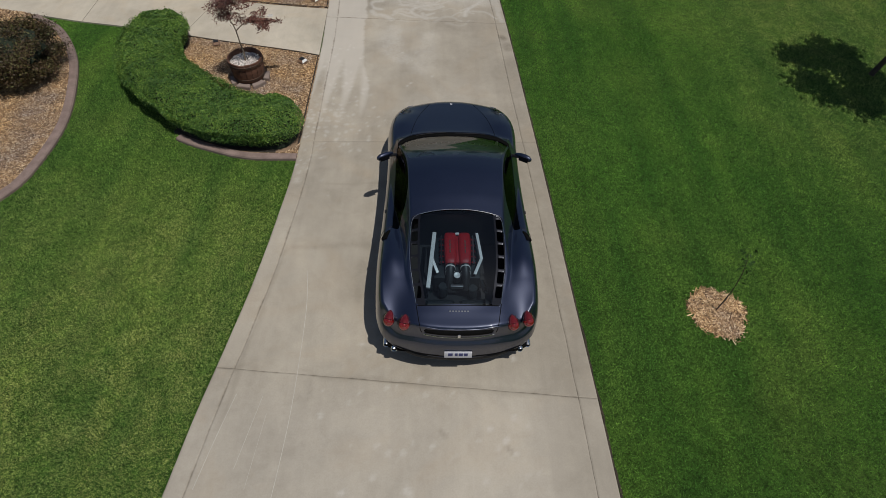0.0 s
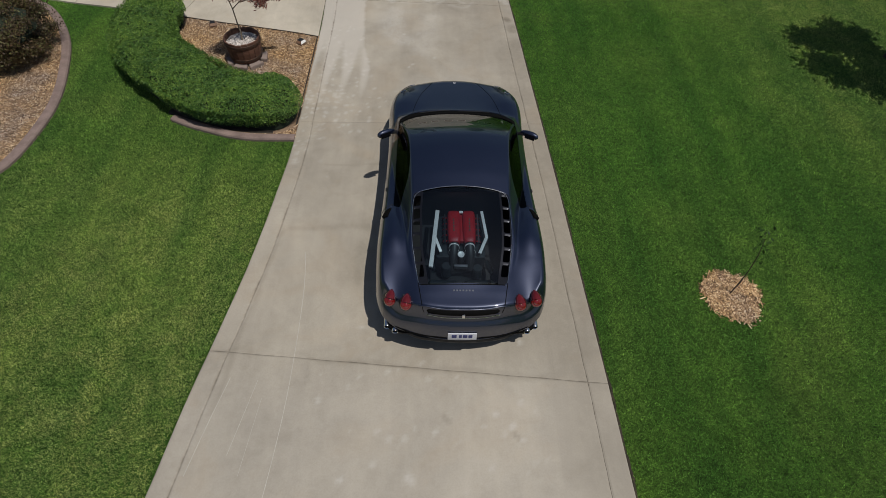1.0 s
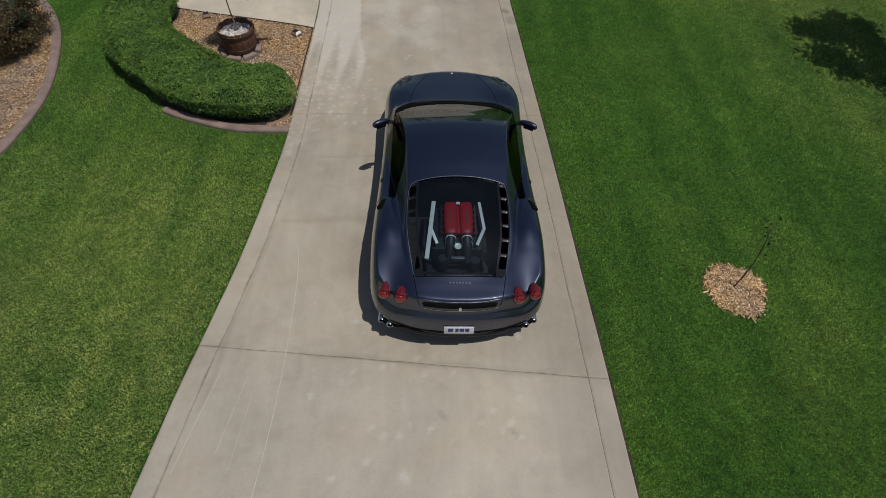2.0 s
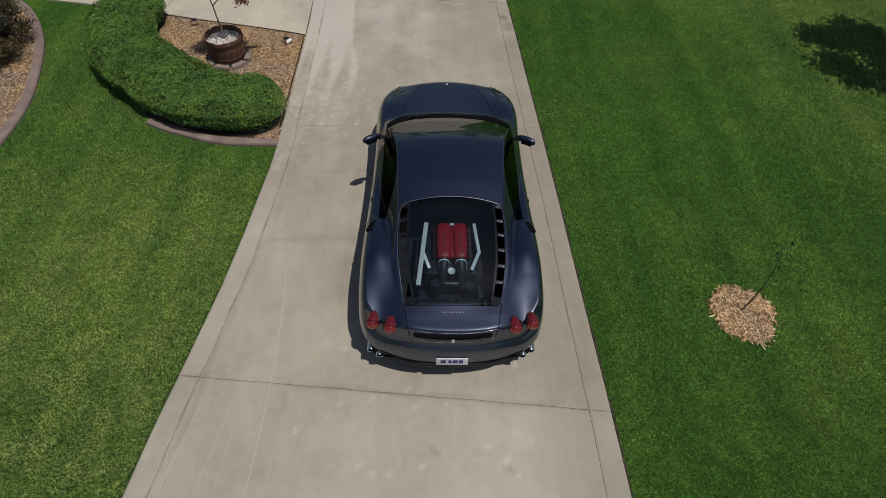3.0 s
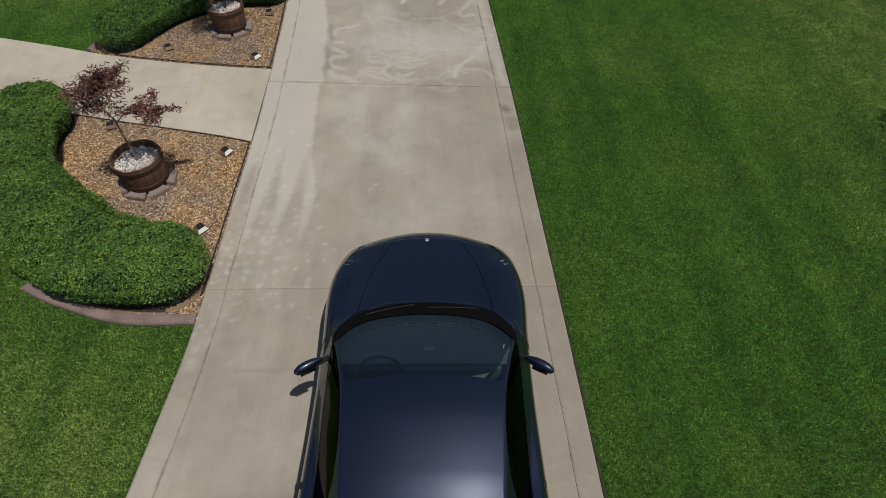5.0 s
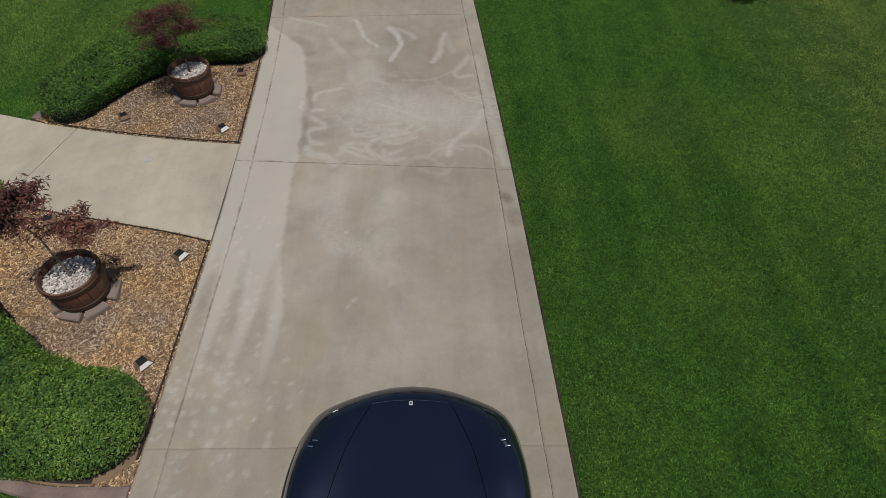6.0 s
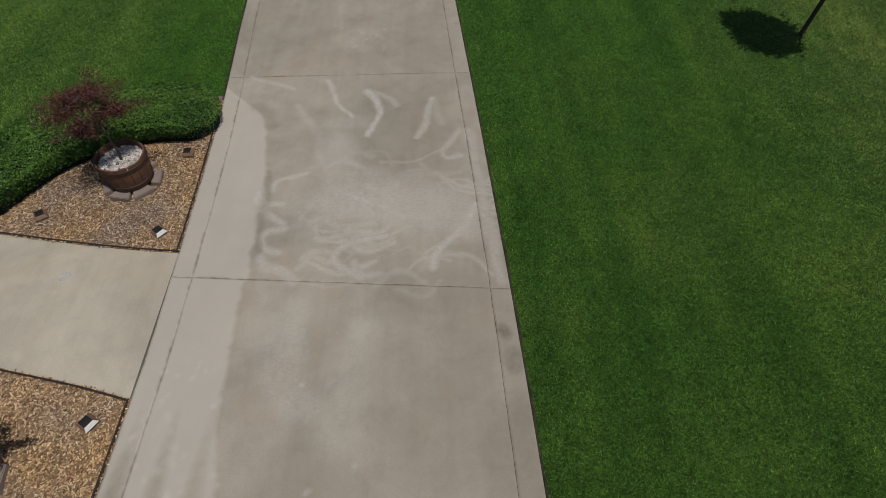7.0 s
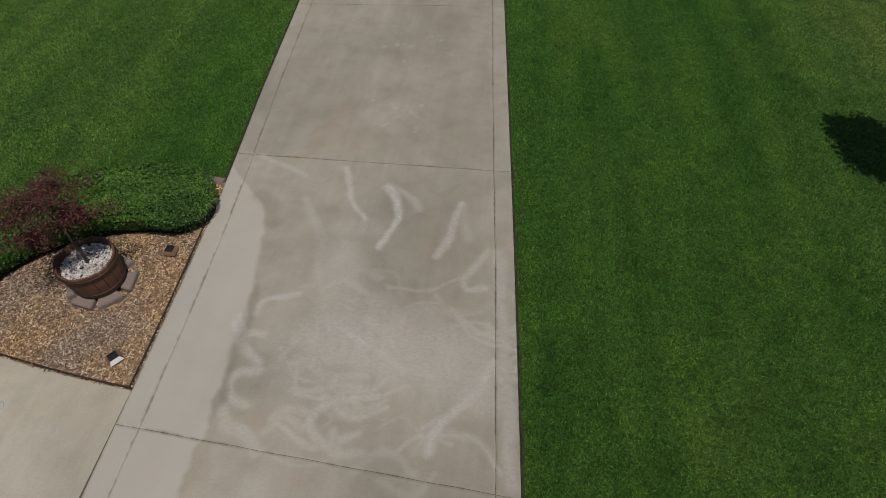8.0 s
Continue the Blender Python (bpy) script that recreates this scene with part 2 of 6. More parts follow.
RED = simple("red_crackle_paint", (0.42, 0.012, 0.016), (0.32, 0.010, 0.014), 16, 0.45, bump_s=0.3, bump_scale=220)
REDLENS = simple("red_lens", (0.20, 0.008, 0.010), (0.13, 0.006, 0.007), 16, 0.10, coat=1.0)
PLATE = simple("plate_white", (0.62, 0.63, 0.68), (0.52, 0.54, 0.60), 10, 0.5)
PLATE_INK = simple("plate_blue", (0.03, 0.04, 0.16), (0.025, 0.03, 0.12), 10, 0.5)
TAN = simple("tan_leather", (0.10, 0.085, 0.06), (0.07, 0.06, 0.045), 12, 0.6)
PAINT = paint_mat()
GLOSS = simple("gloss_black", (0.005, 0.005, 0.006), (0.008, 0.008, 0.009), 20, 0.12)
GLASS = glass_mat("engine_glass", (0.56, 0.67, 0.74), 1.62, 0.04, 0.008)
# last value: haze added so the screen looks paler, as if mirroring more sky
SCREEN_GLASS = glass_mat("windscreen_glass", (0.86, 0.96, 0.93), 1.85, 0.02, 0.048)
SIDE_GLASS = glass_mat("side_glass", (0.10, 0.12, 0.11), 1.22)


# ---------------------------------------------------------------- mesh helpers
def mesh_np(name, verts, tris, smooth=False):
    """A mesh from numpy arrays: verts (n, 3), faces (m, k) of one size."""
    me = bpy.data.meshes.new(name)
    v, f = np.asarray(verts, np.float32), np.asarray(tris, np.int32)
    k = f.shape[1]
    me.vertices.add(len(v))
    me.vertices.foreach_set("co", v.ravel())
    me.loops.add(f.size)
    me.loops.foreach_set("vertex_index", f.ravel())
    me.polygons.add(len(f))
    me.polygons.foreach_set("loop_start", np.arange(len(f), dtype=np.int32) * k)
    me.polygons.foreach_set("loop_total", np.full(len(f), k, np.int32))
    me.polygons.foreach_set("use_smooth", np.full(len(f), smooth))
    me.update(calc_edges=True)
    return me


def mesh_py(name, verts, faces, smooth=False):
    me = bpy.data.meshes.new(name)
    me.from_pydata([tuple(map(float, v)) for v in verts], [], faces)
    if smooth:
        me.polygons.foreach_set("use_smooth", np.full(len(me.polygons), True))
    me.update()
    return me


def part(name, data, material, parent=None, label="", smooth=True):
    """Links a bmesh or a mesh as one object, under a thing where parent is given."""
    if isinstance(data, bmesh.types.BMesh):
        me = bpy.data.meshes.new(name)
        bmesh.ops.recalc_face_normals(data, faces=data.faces)
        data.to_mesh(me)
        data.free()
        if smooth:
            me.polygons.foreach_set("use_smooth", np.full(len(me.polygons), True))
            me.set_sharp_from_angle(angle=radians(38))
        data = me
    if material and not data.materials:
        data.materials.append(material)
    ob = new(name, data)
    if parent:
        ob.parent = parent
    if label:
        tagged(ob, label)
    return ob


def box(bm, size, m=Matrix(), bevel=0.0):
    got = bmesh.ops.create_cube(bm, size=1, matrix=m @ Matrix.Diagonal((*size, 1)))["verts"]
    if bevel:
        edges = list({e for v in got for e in v.link_edges})
        bmesh.ops.bevel(bm, geom=edges, offset=bevel, segments=2, affect="EDGES", profile=0.6)


def lathe(bm, prof, n=24, m=Matrix(), close=False):
    """Turns (radius, height) pairs round the z axis."""
    rings = []
    for r, z in prof:
        rings.append([bm.verts.new(m @ Vector((r * math.cos(a), r * math.sin(a), z))) for a in (2 * math.pi * i / n for i in range(n))])
    for a, b in zip(rings, rings[1:]):
        for i in range(n):
            bm.faces.new((a[i], a[(i + 1) % n], b[(i + 1) % n], b[i]))
    if close:
        bm.faces.new(rings[0][::-1])
        bm.faces.new(rings[-1])


def tube(bm, pts, radii, n=8, caps=True):
    """A round tube through points, with a radius for each."""
    pts = [Vector(p) for p in pts]
    if isinstance(radii, (int, float)):
        radii = [radii] * len(pts)
    rings, side = [], None
    for i, p in enumerate(pts):
        way = (pts[min(i + 1, len(pts) - 1)] - pts[max(i - 1, 0)]).normalized()
        if side is None:
            side = way.cross(Vector((0, 0, 1)) if abs(way.z) < 0.9 else Vector((1, 0, 0))).normalized()
        side = (side - way * side.dot(way)).normalized()
        up = way.cross(side)
        rings.append([bm.verts.new(p + radii[i] * (math.cos(a) * side + math.sin(a) * up)) for a in (2 * math.pi * k / n for k in range(n))])
    for a, b in zip(rings, rings[1:]):
        for k in range(n):
            bm.faces.new((a[k], a[(k + 1) % n], b[(k + 1) % n], b[k]))
    if caps:
        bm.faces.new(rings[0][::-1])
        bm.faces.new(rings[-1])


def curve_at(t, keys):
    """Smooth curve through (t, value) keys: cubic, with finite-difference slopes limited against overshoot."""
    k = np.array(keys, float)
    x, y = k[:, 0], k[:, 1]
    h, d = np.diff(x), np.diff(y) / np.diff(x)
    s = np.zeros(len(x))
    s[0], s[-1] = d[0], d[-1]
    for i in range(1, len(x) - 1):
        s[i] = 0 if d[i - 1] * d[i] <= 0 else (h[i - 1] + h[i]) / (h[i - 1] / d[i] + h[i] / d[i - 1])
    t = np.asarray(t, float)
    tt = np.clip(t, x[0], x[-1])
    i = np.clip(np.searchsorted(x, tt) - 1, 0, len(x) - 2)
    u = (tt - x[i]) / h[i]
    return ((1 + 2 * u) * (1 - u) ** 2 * y[i] + u * (1 - u) ** 2 * h[i] * s[i] + u * u * (3 - 2 * u) * y[i + 1] + u * u * (u - 1) * h[i] * s[i + 1]
            + np.where(t < x[0], (t - x[0]) * s[0], 0) + np.where(t > x[-1], (t - x[-1]) * s[-1], 0))


def spline(points, n):
    """n points along a smooth curve through the given ones."""
    p = np.array(points, float)
    s = np.concatenate([[0], np.cumsum(np.linalg.norm(np.diff(p, axis=0), axis=1))])
    t = np.linspace(0, s[-1], n)
    out = np.zeros((n, p.shape[1]))
    e = np.vstack([2 * p[0] - p[1], p, 2 * p[-1] - p[-2]])
    i = np.clip(np.searchsorted(s, t, side="right") - 1, 0, len(p) - 2)
    u = ((t - s[i]) / (s[i + 1] - s[i]))[:, None]
    a, b, c, d = e[i], e[i + 1], e[i + 2], e[i + 3]
    out = 0.5 * (2 * b + (c - a) * u + (2 * a - 5 * b + 4 * c - d) * u ** 2 + (3 * b - a - 3 * c + d) * u ** 3)
    return out


def inside(poly, x, y):
    """Which of the points lie in a polygon."""
    got = np.zeros(np.shape(x), bool)
    p = np.asarray(poly)
    for (x0, y0), (x1, y1) in zip(p, np.roll(p, -1, axis=0)):
        hit = ((y0 > y) != (y1 > y)) & (x < (x1 - x0) * (y - y0) / (y1 - y0 + 1e-12) + x0)
        got ^= hit
    return got


def dist_to(line, x, y):
    """Distance of points to a polyline."""
    x, y = np.asarray(x, float), np.asarray(y, float)
    best = np.full(x.shape, 1e9)
    p = np.asarray(line, float)
    for (x0, y0), (x1, y1) in zip(p, p[1:]):
        dx, dy = x1 - x0, y1 - y0
        u = np.clip(((x - x0) * dx + (y - y0) * dy) / (dx * dx + dy * dy + 1e-12), 0, 1)
        best = np.minimum(best, np.hypot(x - x0 - u * dx, y - y0 - u * dy))
    return best


# ---------------------------------------------------------------- plan of the ground
def drive_left(y):
    return curve_at(y, [(-6, -3.75), (-1.56, -3.01), (-0.7, -2.9), (0.17, -2.76), (1.12, -2.62), (2.1, -2.52), (3.45, -2.43), (6.25, -2.43), (8, -2.485), (10.5, -2.62), (12.75, -2.83), (15.3, -3.04), (22, -3.7)])


def drive_right(y):
    return curve_at(y, [(-6, 1.82), (-1.58, 1.66), (-0.51, 1.62), (0.94, 1.55), (2.11, 1.50), (3.94, 1.41), (5.1, 1.345), (6.2, 1.288), (7.5, 1.212), (9.0, 1.11), (10.56, 1.0), (12.78, 0.83), (15.9, 0.59), (22, 0.1)])


STRIP = 0.22
WALK_LOW = spline([(-2.44, 6.27), (-2.96, 6.41), (-3.7, 6.57), (-4.64, 6.77), (-6.27, 7.16), (-7.18, 7.32), (-7.91, 7.48), (-10, 8.0), (-16, 9.6)], 60)
WALK_UP = spline([(-2.48, 7.99), (-3.07, 8.04), (-3.89, 8.15), (-4.73, 8.29), (-5.39, 8.44), (-6.08, 8.63), (-8.0, 9.12), (-10, 9.68), (-16, 11.3)], 60)
KERB_1 = spline([(-2.43, 3.47), (-3.17, 3.48), (-3.74, 3.63), (-4.33, 3.87), (-4.89, 4.22), (-5.35, 4.68), (-5.66, 5.3), (-5.8, 6.0), (-5.82, 6.95)], 48)
KERB_2 = spline([(-2.66, 10.78), (-3.3, 10.80), (-4.0, 10.55), (-4.65, 10.1), (-5.1, 9.5), (-5.38, 8.95), (-5.5, 8.5)], 40)
KERB_3 = spline([(-14, -0.2), (-11, 0.3), (-8.6, 0.95), (-7.3, 1.7), (-6.58, 2.61), (-6.40, 3.23), (-6.38, 4.16), (-6.58, 5.06), (-6.96, 6.08), (-7.6, 7.01), (-8.28, 7.5)], 60)
HEDGE_1 = spline([(-2.84, 3.99), (-3.2, 4.00), (-3.84, 4.22), (-4.49, 4.70), (-5.08, 5.27), (-5.40, 5.97), (-5.44, 6.60)], 40)
HEDGE_2 = spline([(-2.92, 10.23), (-3.4, 10.18), (-3.95, 9.97), (-4.45, 9.62), (-4.8, 9.15), (-5.0, 8.75)], 40)
ys1 = np.linspace(3.47, 6.27, 12)
GROWN = np.clip((-4.35 - KERB_1[:, 0]) / 0.15, 0, 1)[:, None]      # where the lawn has grown over the kerb
RIM_1 = KERB_1 + GROWN * np.c_[np.full(48, 0.19), np.where(KERB_1[:, 1] < 6, 0.13, 0.0)]
BED_1 = np.vstack([np.c_[drive_left(ys1), ys1], WALK_LOW[WALK_LOW[:, 0] > -5.60], RIM_1[::-1]])
ys2 = np.linspace(8.0, 10.78, 12)
BED_2 = np.vstack([np.c_[drive_left(ys2), ys2], KERB_2, WALK_UP[WALK_UP[:, 0] > -5.4][::-1]])
BED_3 = np.vstack([KERB_3, WALK_LOW[WALK_LOW[:, 0] < -8.3], [(-16, -0.3)]])
RING = np.array([(3.40 + (0.39 + 0.03 * math.sin(3 * a) + 0.02 * math.sin(7 * a + 1)) * math.cos(a), 0.64 + (0.40 + 0.03 * math.sin(4 * a)) * math.sin(a)) for a in np.linspace(0, 2 * math.pi, 40)[:-1]])


def on_lawn(x, y):
    rag = 0.034 + 0.009 * np.sin(37 * y) + 0.009 * np.sin(91 * y + 1) + 0.010 * np.sin(11 * y + 2 * np.sin(5 * y)) + 0.008 * np.sin(173 * y)
    ok = (x < drive_left(y) - rag) | (x > drive_right(y) + rag)
    walk_poly = np.vstack([WALK_LOW, WALK_UP[::-1]])
    stray = np.modf(abs(np.sin(x * 917.3 + y * 571.7)) * 43.7)[0] < 0.10          # blades that hang over the cut edge
    ok |= stray & ((x < drive_left(y) - 0.006) | (x > drive_right(y) + 0.006))
    for poly in (BED_1, BED_2, BED_3, walk_poly):
        ok &= ~inside(poly, x, y)
    ok &= np.hypot((x - 3.39) / 0.36, (y - 0.65) / 0.37) > 1 + 0.12 * np.sin(40 * x) * np.sin(37 * y)
    for k in (KERB_1[KERB_1[:, 0] > -4.45], KERB_2, KERB_3):
        ok &= dist_to(k, x, y) > 0.055
    return ok


# ---------------------------------------------------------------- ground, driveway, walkway
def flat_poly(name, poly, z, material, label, category="", thick=0.06):
    bm = bmesh.new()
    f = bm.faces.new([bm.verts.new((px, py, z)) for px, py in poly])
    if f.normal.z < 0:
        f.normal_flip()
    got = bmesh.ops.extrude_face_region(bm, geom=[f])["geom"]
    for v in got:
        if isinstance(v, bmesh.types.BMVert):
            v.co.z -= thick
    bmesh.ops.triangulate(bm, faces=[q for q in bm.faces if len(q.verts) > 4])
    return tagged(part(name, bm, material, smooth=False), label, category, kind="structure")


ground_bm = bmesh.new()
bmesh.ops.create_grid(ground_bm, x_segments=60, y_segments=60, size=900)
for v in ground_bm.verts:
    v.co.z = -0.035
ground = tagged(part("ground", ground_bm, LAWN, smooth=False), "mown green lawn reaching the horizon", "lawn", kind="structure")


def strokes_at(x, y, strokes, share=1.0):
    """Strength of soft brush strokes: each a spline of points with a half-width and a strength."""
    got = np.zeros(np.shape(x))
    rough = 0.08 * np.sin(9 * x + 3 * np.sin(7 * y))
    wx = x + 0.014 * np.sin(7 * y + 3 * np.sin(4 * x)) + 0.004 * np.sin(31 * y + 17 * x)
    wy = y + 0.014 * np.sin(6 * x + 2 * np.sin(4 * y)) + 0.004 * np.sin(27 * x - 13 * y)
    for pts, half, power in strokes:
        line = spline(pts, 14)
        (x0, y0), (x1, y1) = line.min(0) - 3 * half, line.max(0) + 3 * half
        near = (x > x0) & (x < x1) & (y > y0) & (y < y1)
        if near.any():
            xs, ys = x[near], y[near]
            d = dist_to(line, wx[near], wy[near]) * (1.05 + 0.22 * np.sin(3 * xs + 4 * ys) + rough[near]) / half
            got[near] = np.maximum(got[near], share * power * np.exp(-0.75 * d ** 3.0))
    return got


# pale wash marks left by a hose or cleaner, each an arc of its own
WASH = [
    ([(-2.37, 11.34), (-2.01, 11.21), (-1.67, 11.05)], 0.045, 0.55),
    ([(-1.19, 11.26), (-1.07, 10.89), (-0.92, 10.58), (-0.76, 10.42)], 0.040, 0.85),
    ([(-0.60, 10.99), (-0.45, 10.78), (-0.36, 10.51), (-0.46, 10.22), (-0.53, 10.01)], 0.046, 1.0),
    ([(-0.51, 10.99), (-0.26, 10.82), (-0.15, 10.65)], 0.032, 0.5),
    ([(0.36, 10.85), (0.29, 10.40), (0.16, 9.98)], 0.045, 0.8),
    ([(0.38, 10.80), (0.48, 10.30)], 0.05, 0.3),
    ([(0.74, 10.12), (0.62, 9.88), (0.51, 9.68), (0.56, 9.55), (0.72, 9.61)], 0.042, 0.65),
    ([(-1.56, 10.66), (-1.40, 10.36), (-1.20, 10.04), (-1.11, 9.67), (-1.01, 9.36), (-0.88, 8.94), (-0.87, 8.50)], 0.060, 0.42),
    ([(-1.62, 8.99), (-1.58, 9.14), (-1.45, 9.20), (-1.25, 9.26)], 0.040, 0.72),
    ([(-1.45, 8.74), (-1.58, 8.76), (-1.66, 8.69), (-1.59, 8.55), (-1.40, 8.42)], 0.040, 0.72),
    ([(-1.77, 8.93), (-1.67, 8.77)], 0.026, 0.9),
    ([(-1.79, 8.84), (-1.68, 8.70)], 0.024, 0.9),
    ([(-1.39, 8.35), (-1.56, 8.26), (-1.58, 8.14), (-1.50, 8.02), (-1.37, 7.99)], 0.050, 0.72),
    ([(-1.57, 7.92), (-1.48, 7.78), (-1.31, 7.74), (-1.14, 7.60)], 0.070, 0.65),
    ([(-0.16, 8.26), (-0.38, 8.19), (-0.67, 8.07), (-0.75, 7.90), (-0.57, 7.76), (-0.42, 7.67)], 0.040, 0.7),
    ([(-0.87, 8.47), (-0.74, 8.39), (-0.55, 8.39), (-0.32, 8.44)], 0.050, 0.6),
    ([(-0.82, 8.37), (-0.62, 8.26), (-0.39, 8.29)], 0.050, 0.4),
    ([(-0.96, 8.74), (-0.86, 8.55), (-0.68, 8.54), (-0.45, 8.55)], 0.050, 0.55),
    ([(-0.72, 8.91), (-0.51, 8.85), (-0.26, 8.71), (-0.02, 8.58), (0.24, 8.52)], 0.046, 0.9),
    ([(-0.44, 9.06), (-0.19, 8.88), (0.06, 8.83)], 0.10, 0.7),
    ([(0.89, 8.72), (0.72, 8.34), (0.53, 8.14), (0.41, 7.94), (0.39, 7.80)], 0.060, 0.95),
    ([(0.13, 9.24), (0.14, 8.66)], 0.10, 0.45),
    ([(-0.83, 9.67), (-0.77, 9.17)], 0.05, 0.35),
    ([(0.86, 10.1), (0.90, 9.68), (1.00, 8.77), (1.08, 7.99), (1.13, 7.58)], 0.06, 0.55),
    ([(-0.75, 8.80), (-0.2, 8.75), (0.45, 8.65)], 0.42, 0.66),
    ([(-0.9, 9.9), (-0.85, 9.4), (-0.9, 8.9)], 0.22, 0.38),
    ([(0.20, 8.62), (0.75, 8.45)], 0.26, 0.62),
    ([(-0.6, 10.3), (-1.0, 10.25)], 0.16, 0.30),
    ([(-1.05, 7.2), (-1.1, 6.5), (-0.9, 6.2)], 0.20, 0.45),
    ([(-0.35, 7.0), (-0.5, 5.9)], 0.20, 0.30),
    ([(-0.5, 4.6), (0.3, 5.2)], 0.35, 0.22),
]
rs_ = random.Random(4)
for k_ in range(90):                                     # faint criss-cross of broom and hose arcs
    qx, qy, qa, ql = rs_.uniform(-0.95, 0.95), rs_.gauss(8.62, 0.42), rs_.uniform(-0.6, 0.5), rs_.uniform(0.15, 0.45)
    bend = rs_.choice((-1, 1)) * rs_.uniform(0.06, 0.18)
    WASH.append(([(qx - ql * math.cos(qa), qy - ql * math.sin(qa)), (qx - bend * math.sin(qa), qy + bend * math.cos(qa)), (qx + ql * math.cos(qa), qy + ql * math.sin(qa))], rs_.uniform(0.014, 0.045), rs_.uniform(0.2, 0.62)))
for sx_, sy_, n_sp, spread_ in ((-0.62, 12.45, 16, 0.26), (-0.72, 14.3, 14, 0.28), (-2.2, 4.4, 230, 0.62), (-1.9, 6.0, 24, 0.35), (-0.6, 6.4, 14, 0.5), (-0.4, 3.9, 8, 0.6), (-1.0, -0.9, 34, 0.75), (0.2, -1.2, 18, 0.6)):
    for k_ in range(n_sp):
        qx, qy = sx_ + rs_.gauss(0, spread_ * 0.8), sy_ + rs_.gauss(0, spread_)
        WASH.append(([(qx, qy), (qx + rs_.uniform(-0.03, 0.03), qy + rs_.uniform(-0.03, 0.03))], rs_.uniform(0.012, 0.030), rs_.uniform(0.25, 0.7)))
DIRT = [
    ([(1.10, 7.02), (1.14, 6.96)], 0.07, 1.0),
    ([(1.19, 6.72), (1.18, 6.60)], 0.09, 0.75),
    ([(-1.25, 1.3), (-1.28, 0.9)], 0.16, 0.40),
    ([(-2.2, 1.66), (-1.1, 1.70)], 0.05, 0.25),
    ([(-1.9, 2.88), (-1.1, 2.90)], 0.02, 0.25),
    ([(-1.70, 9.3), (-1.68, 8.9), (-1.65, 8.45), (-1.60, 8.0)], 0.055, 0.45),
    ([(-2.15, 10.62), (-1.95, 10.50), (-1.85, 10.2)], 0.08, 0.40),
    ([(0.4, -0.42), (1.3, -0.5)], 0.045, 0.3),
    ([(-2.62, -0.9), (-2.50, 0.1), (-2.30, 1.6)], 0.03, 0.35),
    ([(-0.2, -0.9), (-0.15, -0.95)], 0.03, 0.5),
    ([(0.55, -1.1), (0.58, -1.14)], 0.025, 0.5),
    ([(-1.6, -0.25), (0.4, -0.42)], 0.030, 0.34),
    ([(0.9, 5.6), (0.75, 4.5)], 0.2, 0.25),
    ([(0.45, 7.3), (0.55, 5.6), (0.60, 4.0)], 0.75, 0.26),
    ([(-0.9, 5.4), (-1.0, 4.2)], 0.5, 0.14),
    ([(1.15, 3.2), (1.25, 0.4)], 0.40, 0.22),
    ([(1.55, -3.0), (1.40, 0.0), (1.28, 3.0), (1.22, 6.0)], 0.36, 0.42),
    ([(0.1, 12.2), (0.15, 15.0)], 0.85, 0.24),
    ([(0.55, 11.2), (0.35, 9.9), (0.65, 7.6)], 0.50, 0.14),
    ([(-1.2, 10.0), (-1.4, 9.6)], 0.2, 0.22),
]


